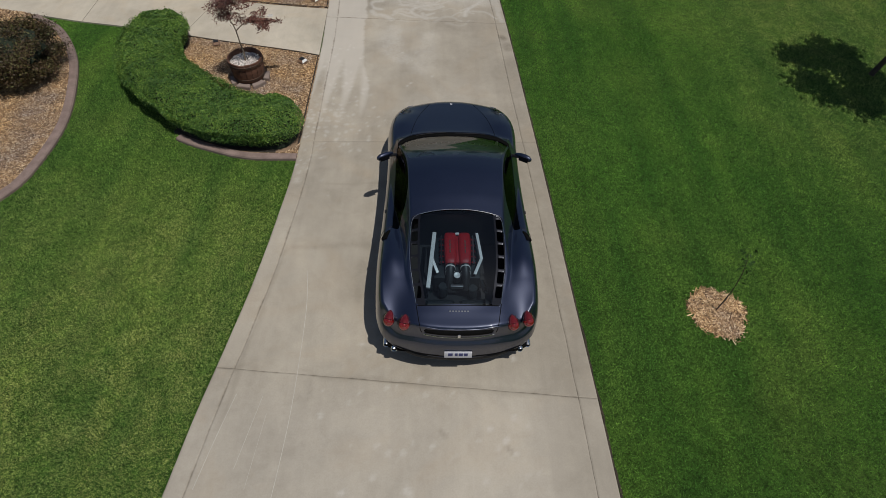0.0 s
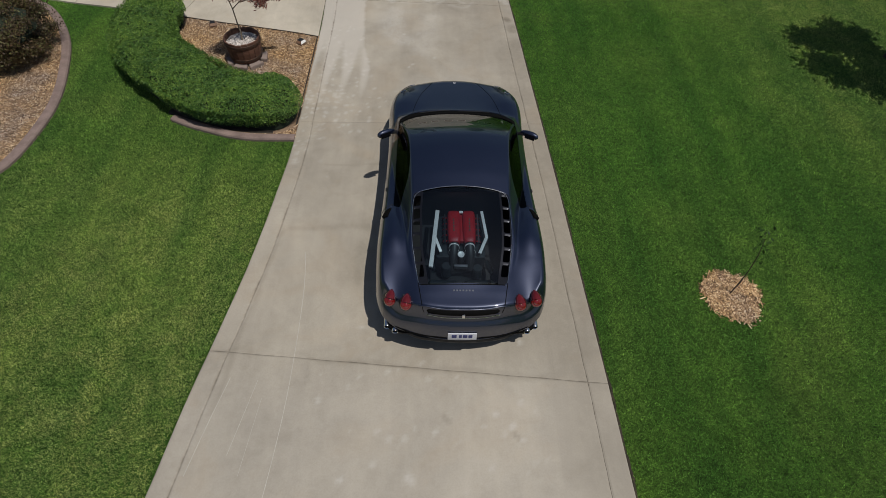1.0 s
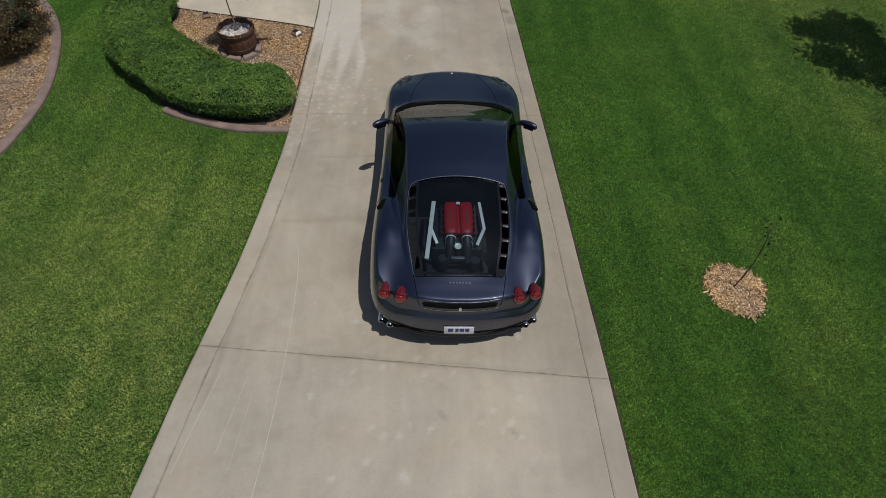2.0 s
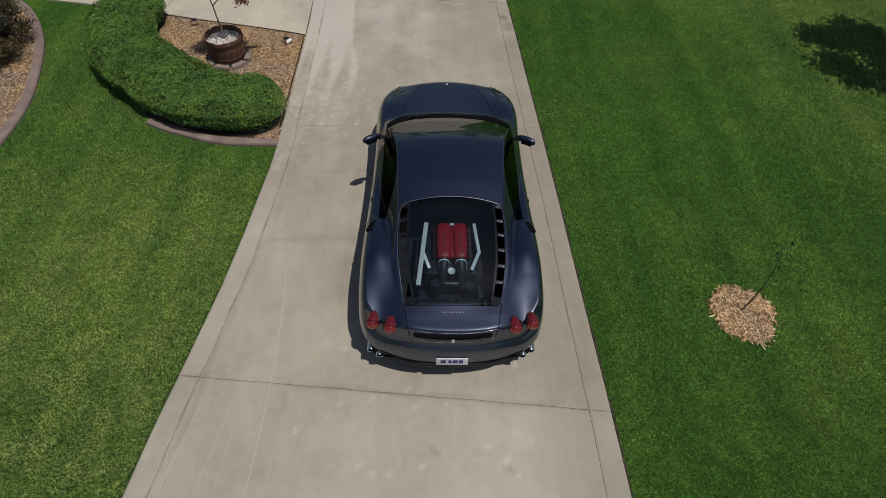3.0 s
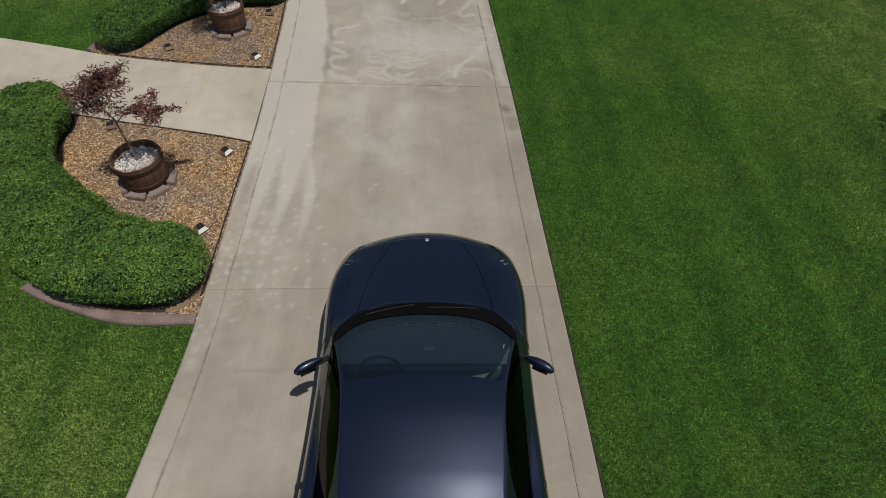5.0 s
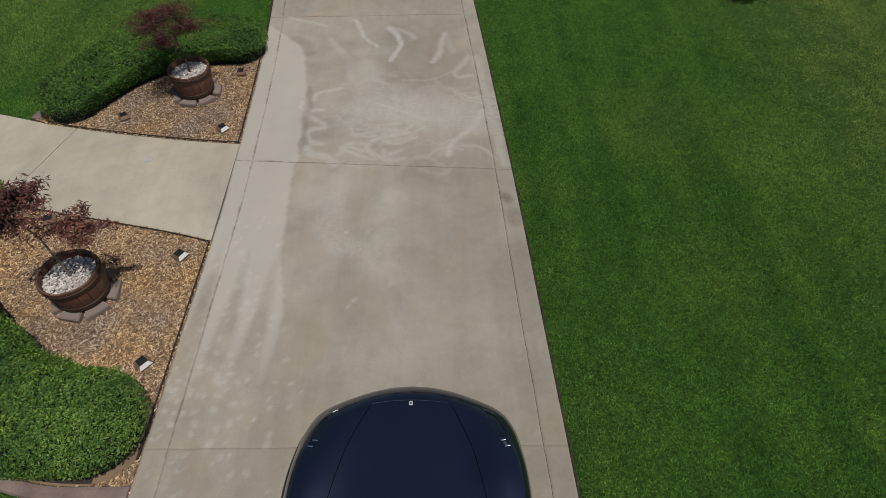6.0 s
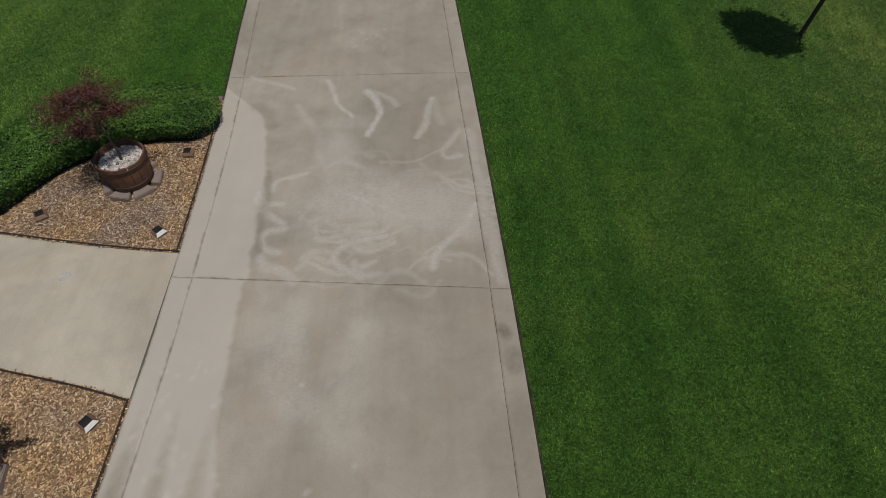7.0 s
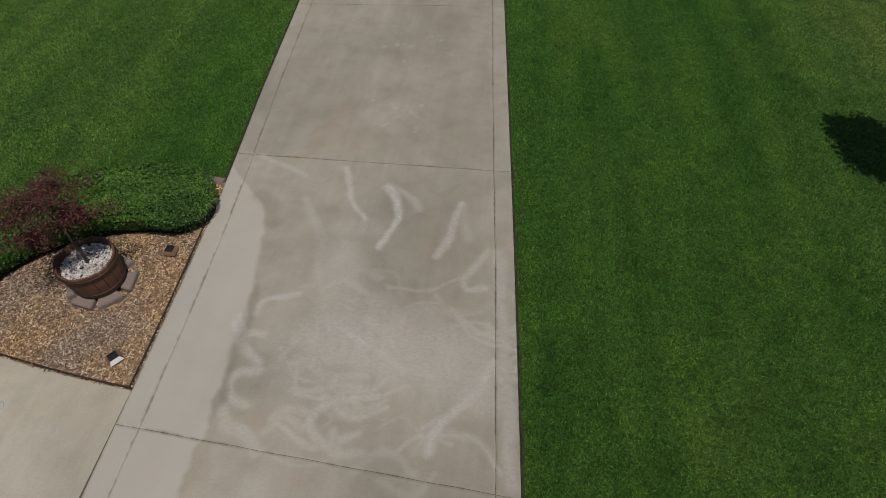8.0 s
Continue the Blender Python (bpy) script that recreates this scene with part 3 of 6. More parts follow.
def slab_mesh(name, left, right, y0, y1, step=0.09, thick=0.10, z=0.0):
    """A concrete panel between two edge curves and two slanting joints, with the wash and dirt marks on its points."""
    ny = max(2, int((y1(0) - y0(0)) / step))
    mid = 0.5 * (y0(0) + y1(0))
    wide = float(right(mid) - left(mid))
    nx = max(2, int(wide / step))
    rows_, cols = (np.unique(np.r_[np.linspace(0, 1, k + 1), np.r_[0.008, 0.016, 0.026] / length, 1 - np.r_[0.008, 0.016, 0.026] / length]) for k, length in ((ny, float(y1(0) - y0(0))), (nx, wide)))
    ny, nx = len(rows_) - 1, len(cols) - 1
    v, u = np.meshgrid(rows_, cols, indexing="ij")
    yy = y0(0) + (y1(0) - y0(0)) * v
    for _ in range(3):
        xx = left(yy) + (right(yy) - left(yy)) * u
        yy = y0(xx) + (y1(xx) - y0(xx)) * v
    xx = left(yy) + (right(yy) - left(yy)) * u
    edge = np.minimum.reduce([(xx - left(yy)), (right(yy) - xx), yy - y0(xx), y1(xx) - yy])
    zz = z - 0.006 * np.exp(-(edge / 0.010) ** 2)
    n = (nx + 1) * (ny + 1)
    idx = np.arange(n).reshape(ny + 1, nx + 1)
    quads = np.stack([idx[:-1, :-1], idx[:-1, 1:], idx[1:, 1:], idx[1:, :-1]], -1).reshape(-1, 4)
    rim = np.concatenate([idx[0, :-1], idx[:-1, -1], idx[-1, :0:-1], idx[:0:-1, 0]])
    verts = np.c_[xx.ravel(), yy.ravel(), zz.ravel()]
    low = verts[rim].copy()
    low[:, 2] = z - thick
    k = len(rim)
    a, b = np.arange(k), np.roll(np.arange(k), -1)
    side = np.c_[rim[b], rim[a], n + a, n + b]
    me = mesh_np(name, np.vstack([verts, low]), np.vstack([quads, side]))
    wx, wy = np.r_[xx.ravel(), low[:, 0]], np.r_[yy.ravel(), low[:, 1]]
    grime = np.r_[edge.ravel(), np.zeros(k)]
    grime = (1 - 0.9 * np.exp(-((wy - 3.86) / 0.04) ** 2)) * np.exp(-(grime / 0.014) ** 2) * np.clip(0.30 + 0.30 * np.sin(5.1 * wy + 3.3 * wx) + 0.25 * np.sin(17 * wy - 11 * wx) + 0.2 * np.sin(61 * wy + 47 * wx), 0, 1)
    for key, fn in (("wash", wash_at), ("clean", clean_at), ("dirt", dirt_at)):
        at = me.attributes.new(key, "FLOAT", "POINT")
        got = np.maximum(fn(wx, wy), grime) if key == "dirt" else fn(wx, wy)
        at.data.foreach_set("value", np.clip(got, 0, 1).astype(np.float32))
    return me


def soft(a, b, t):
    u = np.clip((t - a) / (b - a), 0, 1)
    return u * u * (3 - 2 * u)


def wash_at(x, y):
    return strokes_at(x, y, WASH, 0.86)


def clean_at(x, y):
    """The brighter band along one edge that was washed clean, with a ragged border."""
    bound = curve_at(y, [(3.0, -1.30), (5.2, -1.42), (6.16, -1.58), (6.88, -1.65), (7.6, -1.67), (8.0, -1.68), (8.44, -1.73), (8.88, -1.75), (9.48, -1.79), (10.07, -1.90), (10.36, -2.0), (10.73, -2.34), (11.1, -2.7)])
    rag = 0.018 * np.sin(3.3 * y + 1) + 0.012 * np.sin(11 * y + 3 * np.sin(5 * y)) + 0.007 * np.sin(37 * y + 2 * np.sin(13 * y))
    rag = rag - 0.055 * abs(np.sin(5.4 * y + 0.8)) ** 0.7 * soft(7.3, 7.8, y) * soft(9.6, 9.0, y)
    streak = 0.5 + 0.5 * np.sin(19 * x + 2 * np.sin(0.8 * y))
    return soft(0.05, -0.05, x - bound + rag) * soft(5.0, 6.7, y + 1.1 * streak) + 0.35 * soft(0.3, -0.9, y)


def dirt_at(x, y):
    return strokes_at(x, y, DIRT)


def joint(yl, yr):
    return lambda x: yl + (yr - yl) * (np.asarray(x, float) + 2.5) / 3.8


driveway = tagged(new("driveway"), "grey concrete driveway of jointed slabs with pale wash marks", "driveway", kind="structure")
JOINTS = [joint(-16, -16.3), joint(-12, -12.3), joint(-8.1, -8.5), joint(-4.1, -4.5), joint(-0.17, -0.50), joint(3.85, 3.87), joint(7.67, 7.50), joint(11.34, 11.51), joint(15.35, 15.85), joint(19.4, 19.9), joint(23.4, 23.9), joint(31.4, 31.9), joint(47.4, 47.9)]
GAP = 0.0018


def wob(y):
    """The hand-cut wander of the long joints."""
    return 0.006 * np.sin(0.9 * y) + 0.0025 * np.sin(4.1 * y + 2 * np.sin(1.7 * y)) + 0.0012 * np.sin(19 * y + 3 * np.sin(5 * y))


for j0, j1 in zip(JOINTS, JOINTS[1:]):
    g0, g1 = (0.0008 if abs(j(0) - 3.86) < 0.1 else 0.0018 for j in (j0, j1))
    a, b = (lambda x, j=j0, g=g0: j(x) + g + 0.002 * np.sin(9 * x + j(0))), (lambda x, j=j1, g=g1: j(x) - g + 0.002 * np.sin(9 * x + j(0)))
    far = j0(0) > 16 or j1(0) < -2
    st = 0.25 if far else 0.022 if 3 < j0(0) < 11 else 0.035
    part("slab", slab_mesh("slab", lambda y: drive_left(y) + STRIP + 0.0010 + wob(y), lambda y: drive_right(y) - STRIP - GAP + wob(y), a, b, st), CONCRETE, driveway)
    part("edge_strip", slab_mesh("edge_strip", drive_left, lambda y: drive_left(y) + STRIP - 0.0010 + wob(y), a, b, st), CONCRETE, driveway)
    part("edge_strip", slab_mesh("edge_strip", lambda y: drive_right(y) - STRIP + GAP + wob(y), drive_right, a, b, st), CONCRETE, driveway)
SCRAPE = simple("pale_scrape", (0.50, 0.475, 0.42), (0.40, 0.375, 0.33), 6, 0.9)
for pts, half in (([(-1.94, 1.26), (-1.87, 0.57), (-1.855, -0.61), (-1.91, -1.57), (-2.0, -2.3)], 0.0042), ([(-2.5, -0.47), (-2.62, -1.0), (-2.72, -1.5)], 0.004), ([(-2.2, -0.5), (-2.35, -1.3)], 0.003), ([(-2.12, -0.7), (-2.2, -1.5)], 0.002)):
    ln = spline(pts, 60)
    wd = np.gradient(ln, axis=0)
    nr = np.c_[-wd[:, 1], wd[:, 0]] / np.linalg.norm(wd, axis=1)[:, None]
    hw = half * (0.55 + 0.45 * np.sin(np.arange(60) * 1.7) ** 2)[:, None]
    sv = np.vstack([np.c_[ln + nr * hw, np.full(60, 0.0012)], np.c_[ln - nr * hw, np.full(60, 0.0012)]])
    part("scrape_mark", mesh_np("scrape_mark", sv, [(i + 60, i + 61, i + 1, i) for i in range(59)]), SCRAPE, driveway, "thin pale scrape in the concrete")
ysb = np.linspace(-16, 47, 90)
flat_poly("drive_bedding", np.vstack([np.c_[drive_left(ysb) + 0.01, ysb], np.c_[drive_right(ysb) - 0.01, ysb][::-1]]), -0.022, SOIL_AND_SHADE, "dark sand bedding in the driveway joints", "bedding", 0.01)

walkway = tagged(new("walkway"), "pale concrete garden path with two cut joints", "path", kind="structure")


def walk_piece(i0, i1, j0, j1):
    """A path slab between two slanting cuts, given by the places of their ends along both edges."""
    lo = WALK_LOW[i0:i1 + 1].copy()
    at = np.linspace(j0, j1, len(lo))
    up = np.c_[np.interp(at, range(60), WALK_UP[:, 0]), np.interp(at, range(60), WALK_UP[:, 1])]
    d0, d1 = (lo[1] - lo[0]) / np.linalg.norm(lo[1] - lo[0]), (lo[-1] - lo[-2]) / np.linalg.norm(lo[-1] - lo[-2])
    for e in (lo, up):
        e[0] += d0 * 0.005
        e[-1] -= d1 * 0.005
    n = len(lo)
    m = 14
    t = np.linspace(0, 1, m)[:, None, None]
    g = lo[None] * (1 - t) + up[None] * t
    v = np.c_[g.reshape(-1, 2), np.full(m * n, -0.002)]
    idx = np.arange(m * n).reshape(m, n)
    q = np.stack([idx[:-1, :-1], idx[1:, :-1], idx[1:, 1:], idx[:-1, 1:]], -1).reshape(-1, 4)
    rim = np.concatenate([idx[0, :-1], idx[:-1, -1], idx[-1, :0:-1], idx[:0:-1, 0]])
    low = v[rim].copy()
    low[:, 2] = -0.09
    k = len(rim)
    a, b = np.arange(k), np.roll(np.arange(k), -1)
    return mesh_np("slab", np.vstack([v, low]), np.vstack([q, np.c_[rim[a], rim[b], m * n + b, m * n + a]]))


CUT_1 = int(np.argmin(abs(WALK_LOW[:, 0] + 5.17)))
CUT_2 = int(np.argmin(abs(WALK_LOW[:, 0] + 7.35)))
UP_1 = float(np.argmin(abs(WALK_UP[:, 0] + 4.91)))
for i0, i1, j0, j1 in ((0, CUT_1, 0, UP_1), (CUT_1, CUT_2, UP_1, CUT_2), (CUT_2, CUT_2 + 12, CUT_2, CUT_2 + 12), (CUT_2 + 12, 59, CUT_2 + 12, 59)):
    part("slab", walk_piece(i0, i1, j0, j1), WALK_CONC, walkway)


def kerb_run(name, line, width=0.13, top=0.028, label="", category="kerb"):
    """A cast kerb along a curve with a rounded top."""
    line = np.asarray(line)
    way = np.gradient(line, axis=0)
    way /= np.linalg.norm(way, axis=1)[:, None]
    nor = np.c_[-way[:, 1], way[:, 0]]
    prof = [(-0.5, -0.08), (-0.5, top - 0.025), (-0.40, top - 0.005), (-0.2, top), (0.2, top), (0.40, top - 0.005), (0.5, top - 0.025), (0.5, -0.08)]
    v = np.concatenate([np.c_[line + nor * o * width, np.full(len(line), z)] for o, z in prof])
    n, m = len(line), len(prof)
    idx = np.arange(n * m).reshape(m, n)
    q = np.stack([idx[:-1, :-1], idx[:-1, 1:], idx[1:, 1:], idx[1:, :-1]], -1).reshape(-1, 4)
    ends = [list(map(int, idx[:, 0])), list(map(int, idx[::-1, -1]))]
    me = mesh_py(name, v, [list(map(int, f)) for f in q] + ends)
    return tagged(part(name, me, KERB), label, category, kind="structure")


# cut soil edge, its dark colour also painting the turf's shadow
for edge_fn, y_a, y_b in ((lambda y: drive_right(y) + 0.022, -4.0, 22.0), (lambda y: drive_left(y) - 0.022, 10.85, 22.0)):
    yy_ = np.linspace(y_a, y_b, 700)
    gap_ = kerb_run("lawn_edge", np.c_[edge_fn(yy_) - 0.004 + 0.006 * np.sin(7.3 * yy_) + 0.005 * np.sin(23 * yy_ + 2 * np.sin(9 * yy_)), yy_], 0.034, -0.024, "trimmed soil edge, darkened as turf shadow, between lawn and driveway", "soil edge")
    gap_.data.materials.clear()
    gap_.data.materials.append(TURF_EDGE)
kerb_run("kerb", KERB_1[KERB_1[:, 0] > -4.45], label="reddish-brown cast kerb curving round the clipped hedge bed")
# dark strip paints the shade that the overhanging hedge throws on the bed
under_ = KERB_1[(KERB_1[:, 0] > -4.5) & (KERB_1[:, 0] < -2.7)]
gap_ = kerb_run("hedge_shade_rim", under_ + np.c_[0.02 + 0 * under_[:, 0], 0.155 + 0 * under_[:, 0]], 0.17, 0.007, "dark soil strip painting the shade under the overhanging hedge", "soil edge")
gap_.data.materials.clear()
gap_.data.materials.append(SOIL_AND_SHADE)
# second dark strip paints the hedge's shade on the lawn side
gap_ = kerb_run("hedge_shade_rim", RIM_1[KERB_1[:, 0] < -4.45] + (0.05, 0.04), 0.16, 0.006, "dark soil rim painting the shade between lawn and hedge", "soil edge")
gap_.data.materials.clear()
gap_.data.materials.append(SOIL_AND_SHADE)
kerb_run("kerb", KERB_2, label="reddish-brown cast kerb behind the far hedge bed")
kerb_run("kerb", KERB_3, 0.155, label="wide reddish-brown kerb curving round the mulched shrub bed")
flat_poly("mulch_bed", BED_1, 0.0, MULCH, "tan wood-chip mulch in the hedge bed beside the driveway", "mulch bed", 0.05)
flat_poly("mulch_bed", BED_2, 0.0, MULCH, "tan wood-chip mulch in the far hedge bed", "mulch bed", 0.05)
flat_poly("mulch_bed", BED_3, 0.0, MULCH, "pale wood-chip mulch in the kerbed shrub bed", "mulch bed", 0.05)
flat_poly("mulch_ring", RING * 0.86 + (3.39 * 0.14, 0.65 * 0.14), -0.028, MULCH, "round patch of pale mulch in the lawn round a sapling", "mulch", 0.05)

# ---------------------------------------------------------------- the car
OUT_R = spline([(0, -0.208), (0.16, -0.204), (0.40, -0.175), (0.66, -0.090), (0.80, 0.0), (0.88, 0.105), (0.937, 0.32), (0.960, 0.75), (0.955, 1.15), (0.935, 1.7), (0.922, 2.3), (0.928, 2.85), (0.948, 3.3), (0.920, 3.62), (0.868, 3.86), (0.745, 4.03), (0.46, 4.165), (0.2, 4.238), (0, 4.256)], 120)
OUTLINE = np.vstack([OUT_R, (OUT_R * (-1, 1))[::-1][1:-1]])


def body_edge(x, y):
    """Signed distance to the car's plan outline, positive inside."""
    d = dist_to(OUT_R, abs(np.asarray(x, float)), y)
    return np.where(inside(OUTLINE, x, y), d, -d)


def body_z(x, y, d=None):
    """Height of the car's upper skin."""
    x, y = np.asarray(x, float), np.asarray(y, float)
    if d is None:
        d = np.maximum(body_edge(x, y), 0)
    ax = abs(x)
    b0 = curve_at(y, [(-0.3, 0.87), (-0.1, 0.895), (0.0, 0.908), (0.1, 0.922), (0.3, 0.935), (1.0, 0.89), (2.0, 0.86), (2.6, 0.855), (3.1, 0.80), (3.5, 0.735), (3.8, 0.685), (4.0, 0.650), (4.2, 0.615), (4.34, 0.58)])
    bf = curve_at(y, [(-0.3, 0.72), (-0.05, 0.806), (0.1, 0.852), (0.3, 0.909), (0.5, 0.961), (0.76, 1.012), (1.0, 0.990), (1.3, 0.925), (1.7, 0.865), (2.3, 0.845), (2.8, 0.845), (3.3, 0.825), (3.6, 0.768), (3.8, 0.708), (4.0, 0.656), (4.2, 0.617), (4.34, 0.58)])
    xf = curve_at(y, [(-0.3, 0.68), (0.0, 0.70), (0.8, 0.745), (1.3, 0.79), (2.4, 0.80), (3.3, 0.735), (3.8, 0.64), (4.2, 0.4)])
    s = curve_at(y, [(-0.3, 0.17), (0.6, 0.19), (1.4, 0.12), (2.4, 0.12), (3.3, 0.20), (4.0, 0.22)])
    b = b0 + (bf - b0) * np.exp(-((ax - xf) / s) ** 2)
    gc = curve_at(y, [(-0.3, 0.55), (0.0, 0.86), (0.15, 0.932), (0.3, 0.97), (0.6, 1.043), (0.9, 1.100), (1.27, 1.150), (1.4, 1.171), (1.6, 1.200), (1.95, 1.219), (2.2, 1.195), (2.36, 1.155), (2.6, 1.06), (2.9, 0.93), (3.12, 0.825), (3.3, 0.70), (4.3, 0.2)])
    tw = curve_at(y, [(0.0, 0.44), (0.18, 0.47), (0.7, 0.555), (1.27, 0.535), (1.7, 0.555), (2.2, 0.60), (2.6, 0.70), (2.9, 0.76), (3.1, 0.78)])
    over = np.maximum(ax - tw, 0)
    g = gc - 0.05 * np.minimum(ax / tw, 1) ** 2.2 - 1.35 * (np.sqrt(over ** 2 + 0.03 ** 2) - 0.03) - 0.12 * np.clip(ax - tw, 0, None)
    k = 0.025
    top = 0.5 * (b + g + np.sqrt((b - g) ** 2 + k * k)) - 0.3 * k
    # rounding towards the sides, the nose and the tail
    tail = soft(0.24, 0.06, y)
    nose = soft(3.5, 4.0, y)
    r = 0.115 + 0.11 * nose
    ze = 0.52 - 0.06 * nose
    u = np.clip(d / r, 0, 1)
    side = ze + (top - ze) * (1 - (1 - u) ** 2.3) ** (0.62)
    td = curve_at(d, [(0.0, 0.52), (0.008, 0.61), (0.022, 0.675), (0.045, 0.715), (0.070, 0.755), (0.086, 0.82), (0.097, 0.88), (0.108, 0.915), (0.125, 0.928), (0.15, 0.93), (0.5, 0.93)]) / 0.93
    back = np.maximum(td, 0.4) * top
    return side * (1 - tail) + back * tail


def skin(name, f, step, lift=0.0, flange=0.012, box_=(-1.0, 1.0, -0.3, 4.36), skirt=False, zf=None):
    """The part of the car's skin where f(x, y) > 0, cut cleanly along f = 0, with its rim turned down by flange."""
    x0, x1, y0, y1 = box_
    gx, gy = np.arange(x0, x1 + step, step), np.arange(y0, y1 + step, step)
    X, Y = np.meshgrid(gx, gy)
    F = f(X, Y)
    ny, nx = X.shape
    keep = F > 0
    full = keep[:-1, :-1] & keep[1:, :-1] & keep[:-1, 1:] & keep[1:, 1:]
    some = (keep[:-1, :-1] | keep[1:, :-1] | keep[:-1, 1:] | keep[1:, 1:]) & ~full
    ids, pts, faces = {}, [], []

    def vid(key, px, py):
        if key not in ids:
            ids[key] = len(pts)
            pts.append((px, py))
        return ids[key]

    def node(i, j):
        return vid((i, j), X[i, j], Y[i, j])

    for i, j in zip(*np.nonzero(full)):
        faces.append((node(i, j), node(i, j + 1), node(i + 1, j + 1), node(i + 1, j)))
    for i, j in zip(*np.nonzero(some)):
        ring = [(i, j), (i, j + 1), (i + 1, j + 1), (i + 1, j)]
        poly = []
        for p, q in zip(ring, ring[1:] + ring[:1]):
            fp, fq = F[p], F[q]
            if fp > 0:
                poly.append(node(*p))
            if (fp > 0) != (fq > 0):
                t = min(max(fp / (fp - fq), 0.02), 0.98)
                key = (p, q) if p < q else (q, p)
                poly.append(vid(key, X[p] + (X[q] - X[p]) * t, Y[p] + (Y[q] - Y[p]) * t))
        if len(poly) > 2:
            faces.append(tuple(poly))
    P = np.array(pts)
    zfn = zf or body_z
    z = zfn(P[:, 0], P[:, 1]) + lift
    e = 0.004
    nx_ = -(zfn(P[:, 0] + e, P[:, 1]) - zfn(P[:, 0] - e, P[:, 1])) / (2 * e)
    ny_ = -(zfn(P[:, 0], P[:, 1] + e) - zfn(P[:, 0], P[:, 1] - e)) / (2 * e)
    nor = np.c_[nx_, ny_, np.ones(len(P))]
    verts = [tuple(v) for v in np.c_[P, z]]
    normals = list(nor / np.linalg.norm(nor, axis=1)[:, None])
    count = {}
    for fc in faces:
        for a, b in zip(fc, fc[1:] + fc[:1]):
            count[(a, b)] = count.get((a, b), 0) + 1
    rim = [(a, b) for (a, b) in count if (b, a) not in count]
    edge_d = abs(body_edge(P[:, 0], P[:, 1])) if skirt else None
    low = {}

    def drop(v, level):
        key = (v, level)
        if key not in low:
            px, py = P[v]
            if skirt and edge_d[v] < 0.006:
                i = int(np.argmin(np.hypot(OUT_R[:, 0] - abs(px), OUT_R[:, 1] - py)))
                wy = OUT_R[min(i + 1, 119)] - OUT_R[max(i - 1, 0)]
                out = np.array([wy[1] * (1 if px >= 0 else -1), -wy[0]]) / np.linalg.norm(wy)
                inn, zz = SKIRT[level]
                rear = float(soft(0.25, 0.0, py))
                inn += 0.08 * rear * level / 4
                zz = zz * z[v] + (1 - zz) * (0.15 + 0.22 * rear)
                low[key] = len(verts)
                verts.append((px - out[0] * inn, py - out[1] * inn, zz))
                nn = np.array([out[0], out[1], -0.15 - 0.35 * level / 5])
                normals.append(nn / np.linalg.norm(nn))
            else:
                low[key] = len(verts)
                verts.append((px, py, z[v] - flange * (level + 1) / 5))
                normals.append(normals[v])
        return low[key]

    levels = 5 if skirt else 1
    for a, b in rim:
        pa, pb = a, b
        for lv in range(levels):
            if skirt and edge_d[a] < 0.006 and lv >= 1:
                cy, cx = 0.5 * (P[a][1] + P[b][1]), 0.5 * (P[a][0] + P[b][0])
                zlow = SKIRT[lv][1] * 0.5 + (1 - SKIRT[lv][1]) * 0.15
                if any(math.hypot(cy - wy, zlow - 0.34) < 0.37 for wy in (0.70, 3.31)) and abs(cx) > 0.7:
                    break
            qa, qb = drop(a, lv if skirt else 4), drop(b, lv if skirt else 4)
            faces.append((pb, pa, qa, qb))
            pa, pb = qa, qb
    me = mesh_py(name, verts, faces, True)
    me.normals_split_custom_set_from_vertices([tuple(v) for v in normals])
    return me


SKIRT = [(0.0, 0.90), (0.004, 0.72), (0.012, 0.5), (0.035, 0.25), (0.085, 0.02)]


def rounded(fs, r=0.05):
    """Smooth intersection of several signed distances."""
    return -r * np.log(sum(np.exp(-np.clip(v / r, -40, 40)) for v in fs))


def engine_hole(x, y):
    hw = curve_at(y, [(0.0, 0.44), (0.18, 0.465), (0.7, 0.545), (1.0, 0.55), (1.4, 0.535)])
    return rounded([hw - abs(x), 1.355 - 0.20 * x * x - y, y - 0.175 + 0.03 * x * x], 0.02)


def screen_hole(x, y):
    hw = curve_at(y, [(2.1, 0.56), (2.25, 0.59), (2.5, 0.665), (2.7, 0.725), (2.9, 0.775), (3.2, 0.82)])
    return rounded([hw - abs(x), y - 2.30 + 0.12 * x * x, 3.055 - 0.25 * x ** 2 - 1.1 * x ** 6 - y], 0.012)


def side_hole(x, y):
    ax = abs(np.asarray(x, float))
    top = curve_at(y, [(1.0, 0.73), (1.35, 0.675), (1.6, 0.605), (1.85, 0.590), (2.2, 0.622), (2.5, 0.690), (2.7, 0.750), (2.9, 0.80)])
    return rounded([ax - top, 0.772 + 0.0 * y - ax, y - 1.24, 2.70 - y], 0.012)


def light_hole(x, y):
    ax = abs(np.asarray(x, float))
    # slanted tear-shaped lamp cover on the front wing
    u = (ax - 0.70) * 0.93 + (y - 3.80) * 0.36
    v = -(ax - 0.70) * 0.36 + (y - 3.80) * 0.93
    return 0.044 * (1 - (v / 0.20) ** 2) - abs(u + 0.02 * v)


def bonnet_lid(x, y):
    half = curve_at(y, [(3.0, 0.607), (3.25, 0.575), (3.6, 0.50), (3.86, 0.405), (4.06, 0.31)])
    return rounded([half - abs(x), y - (3.182 - 0.25 * x ** 2 - 1.1 * x ** 6), 4.06 - 0.30 * x * x - y], 0.006)


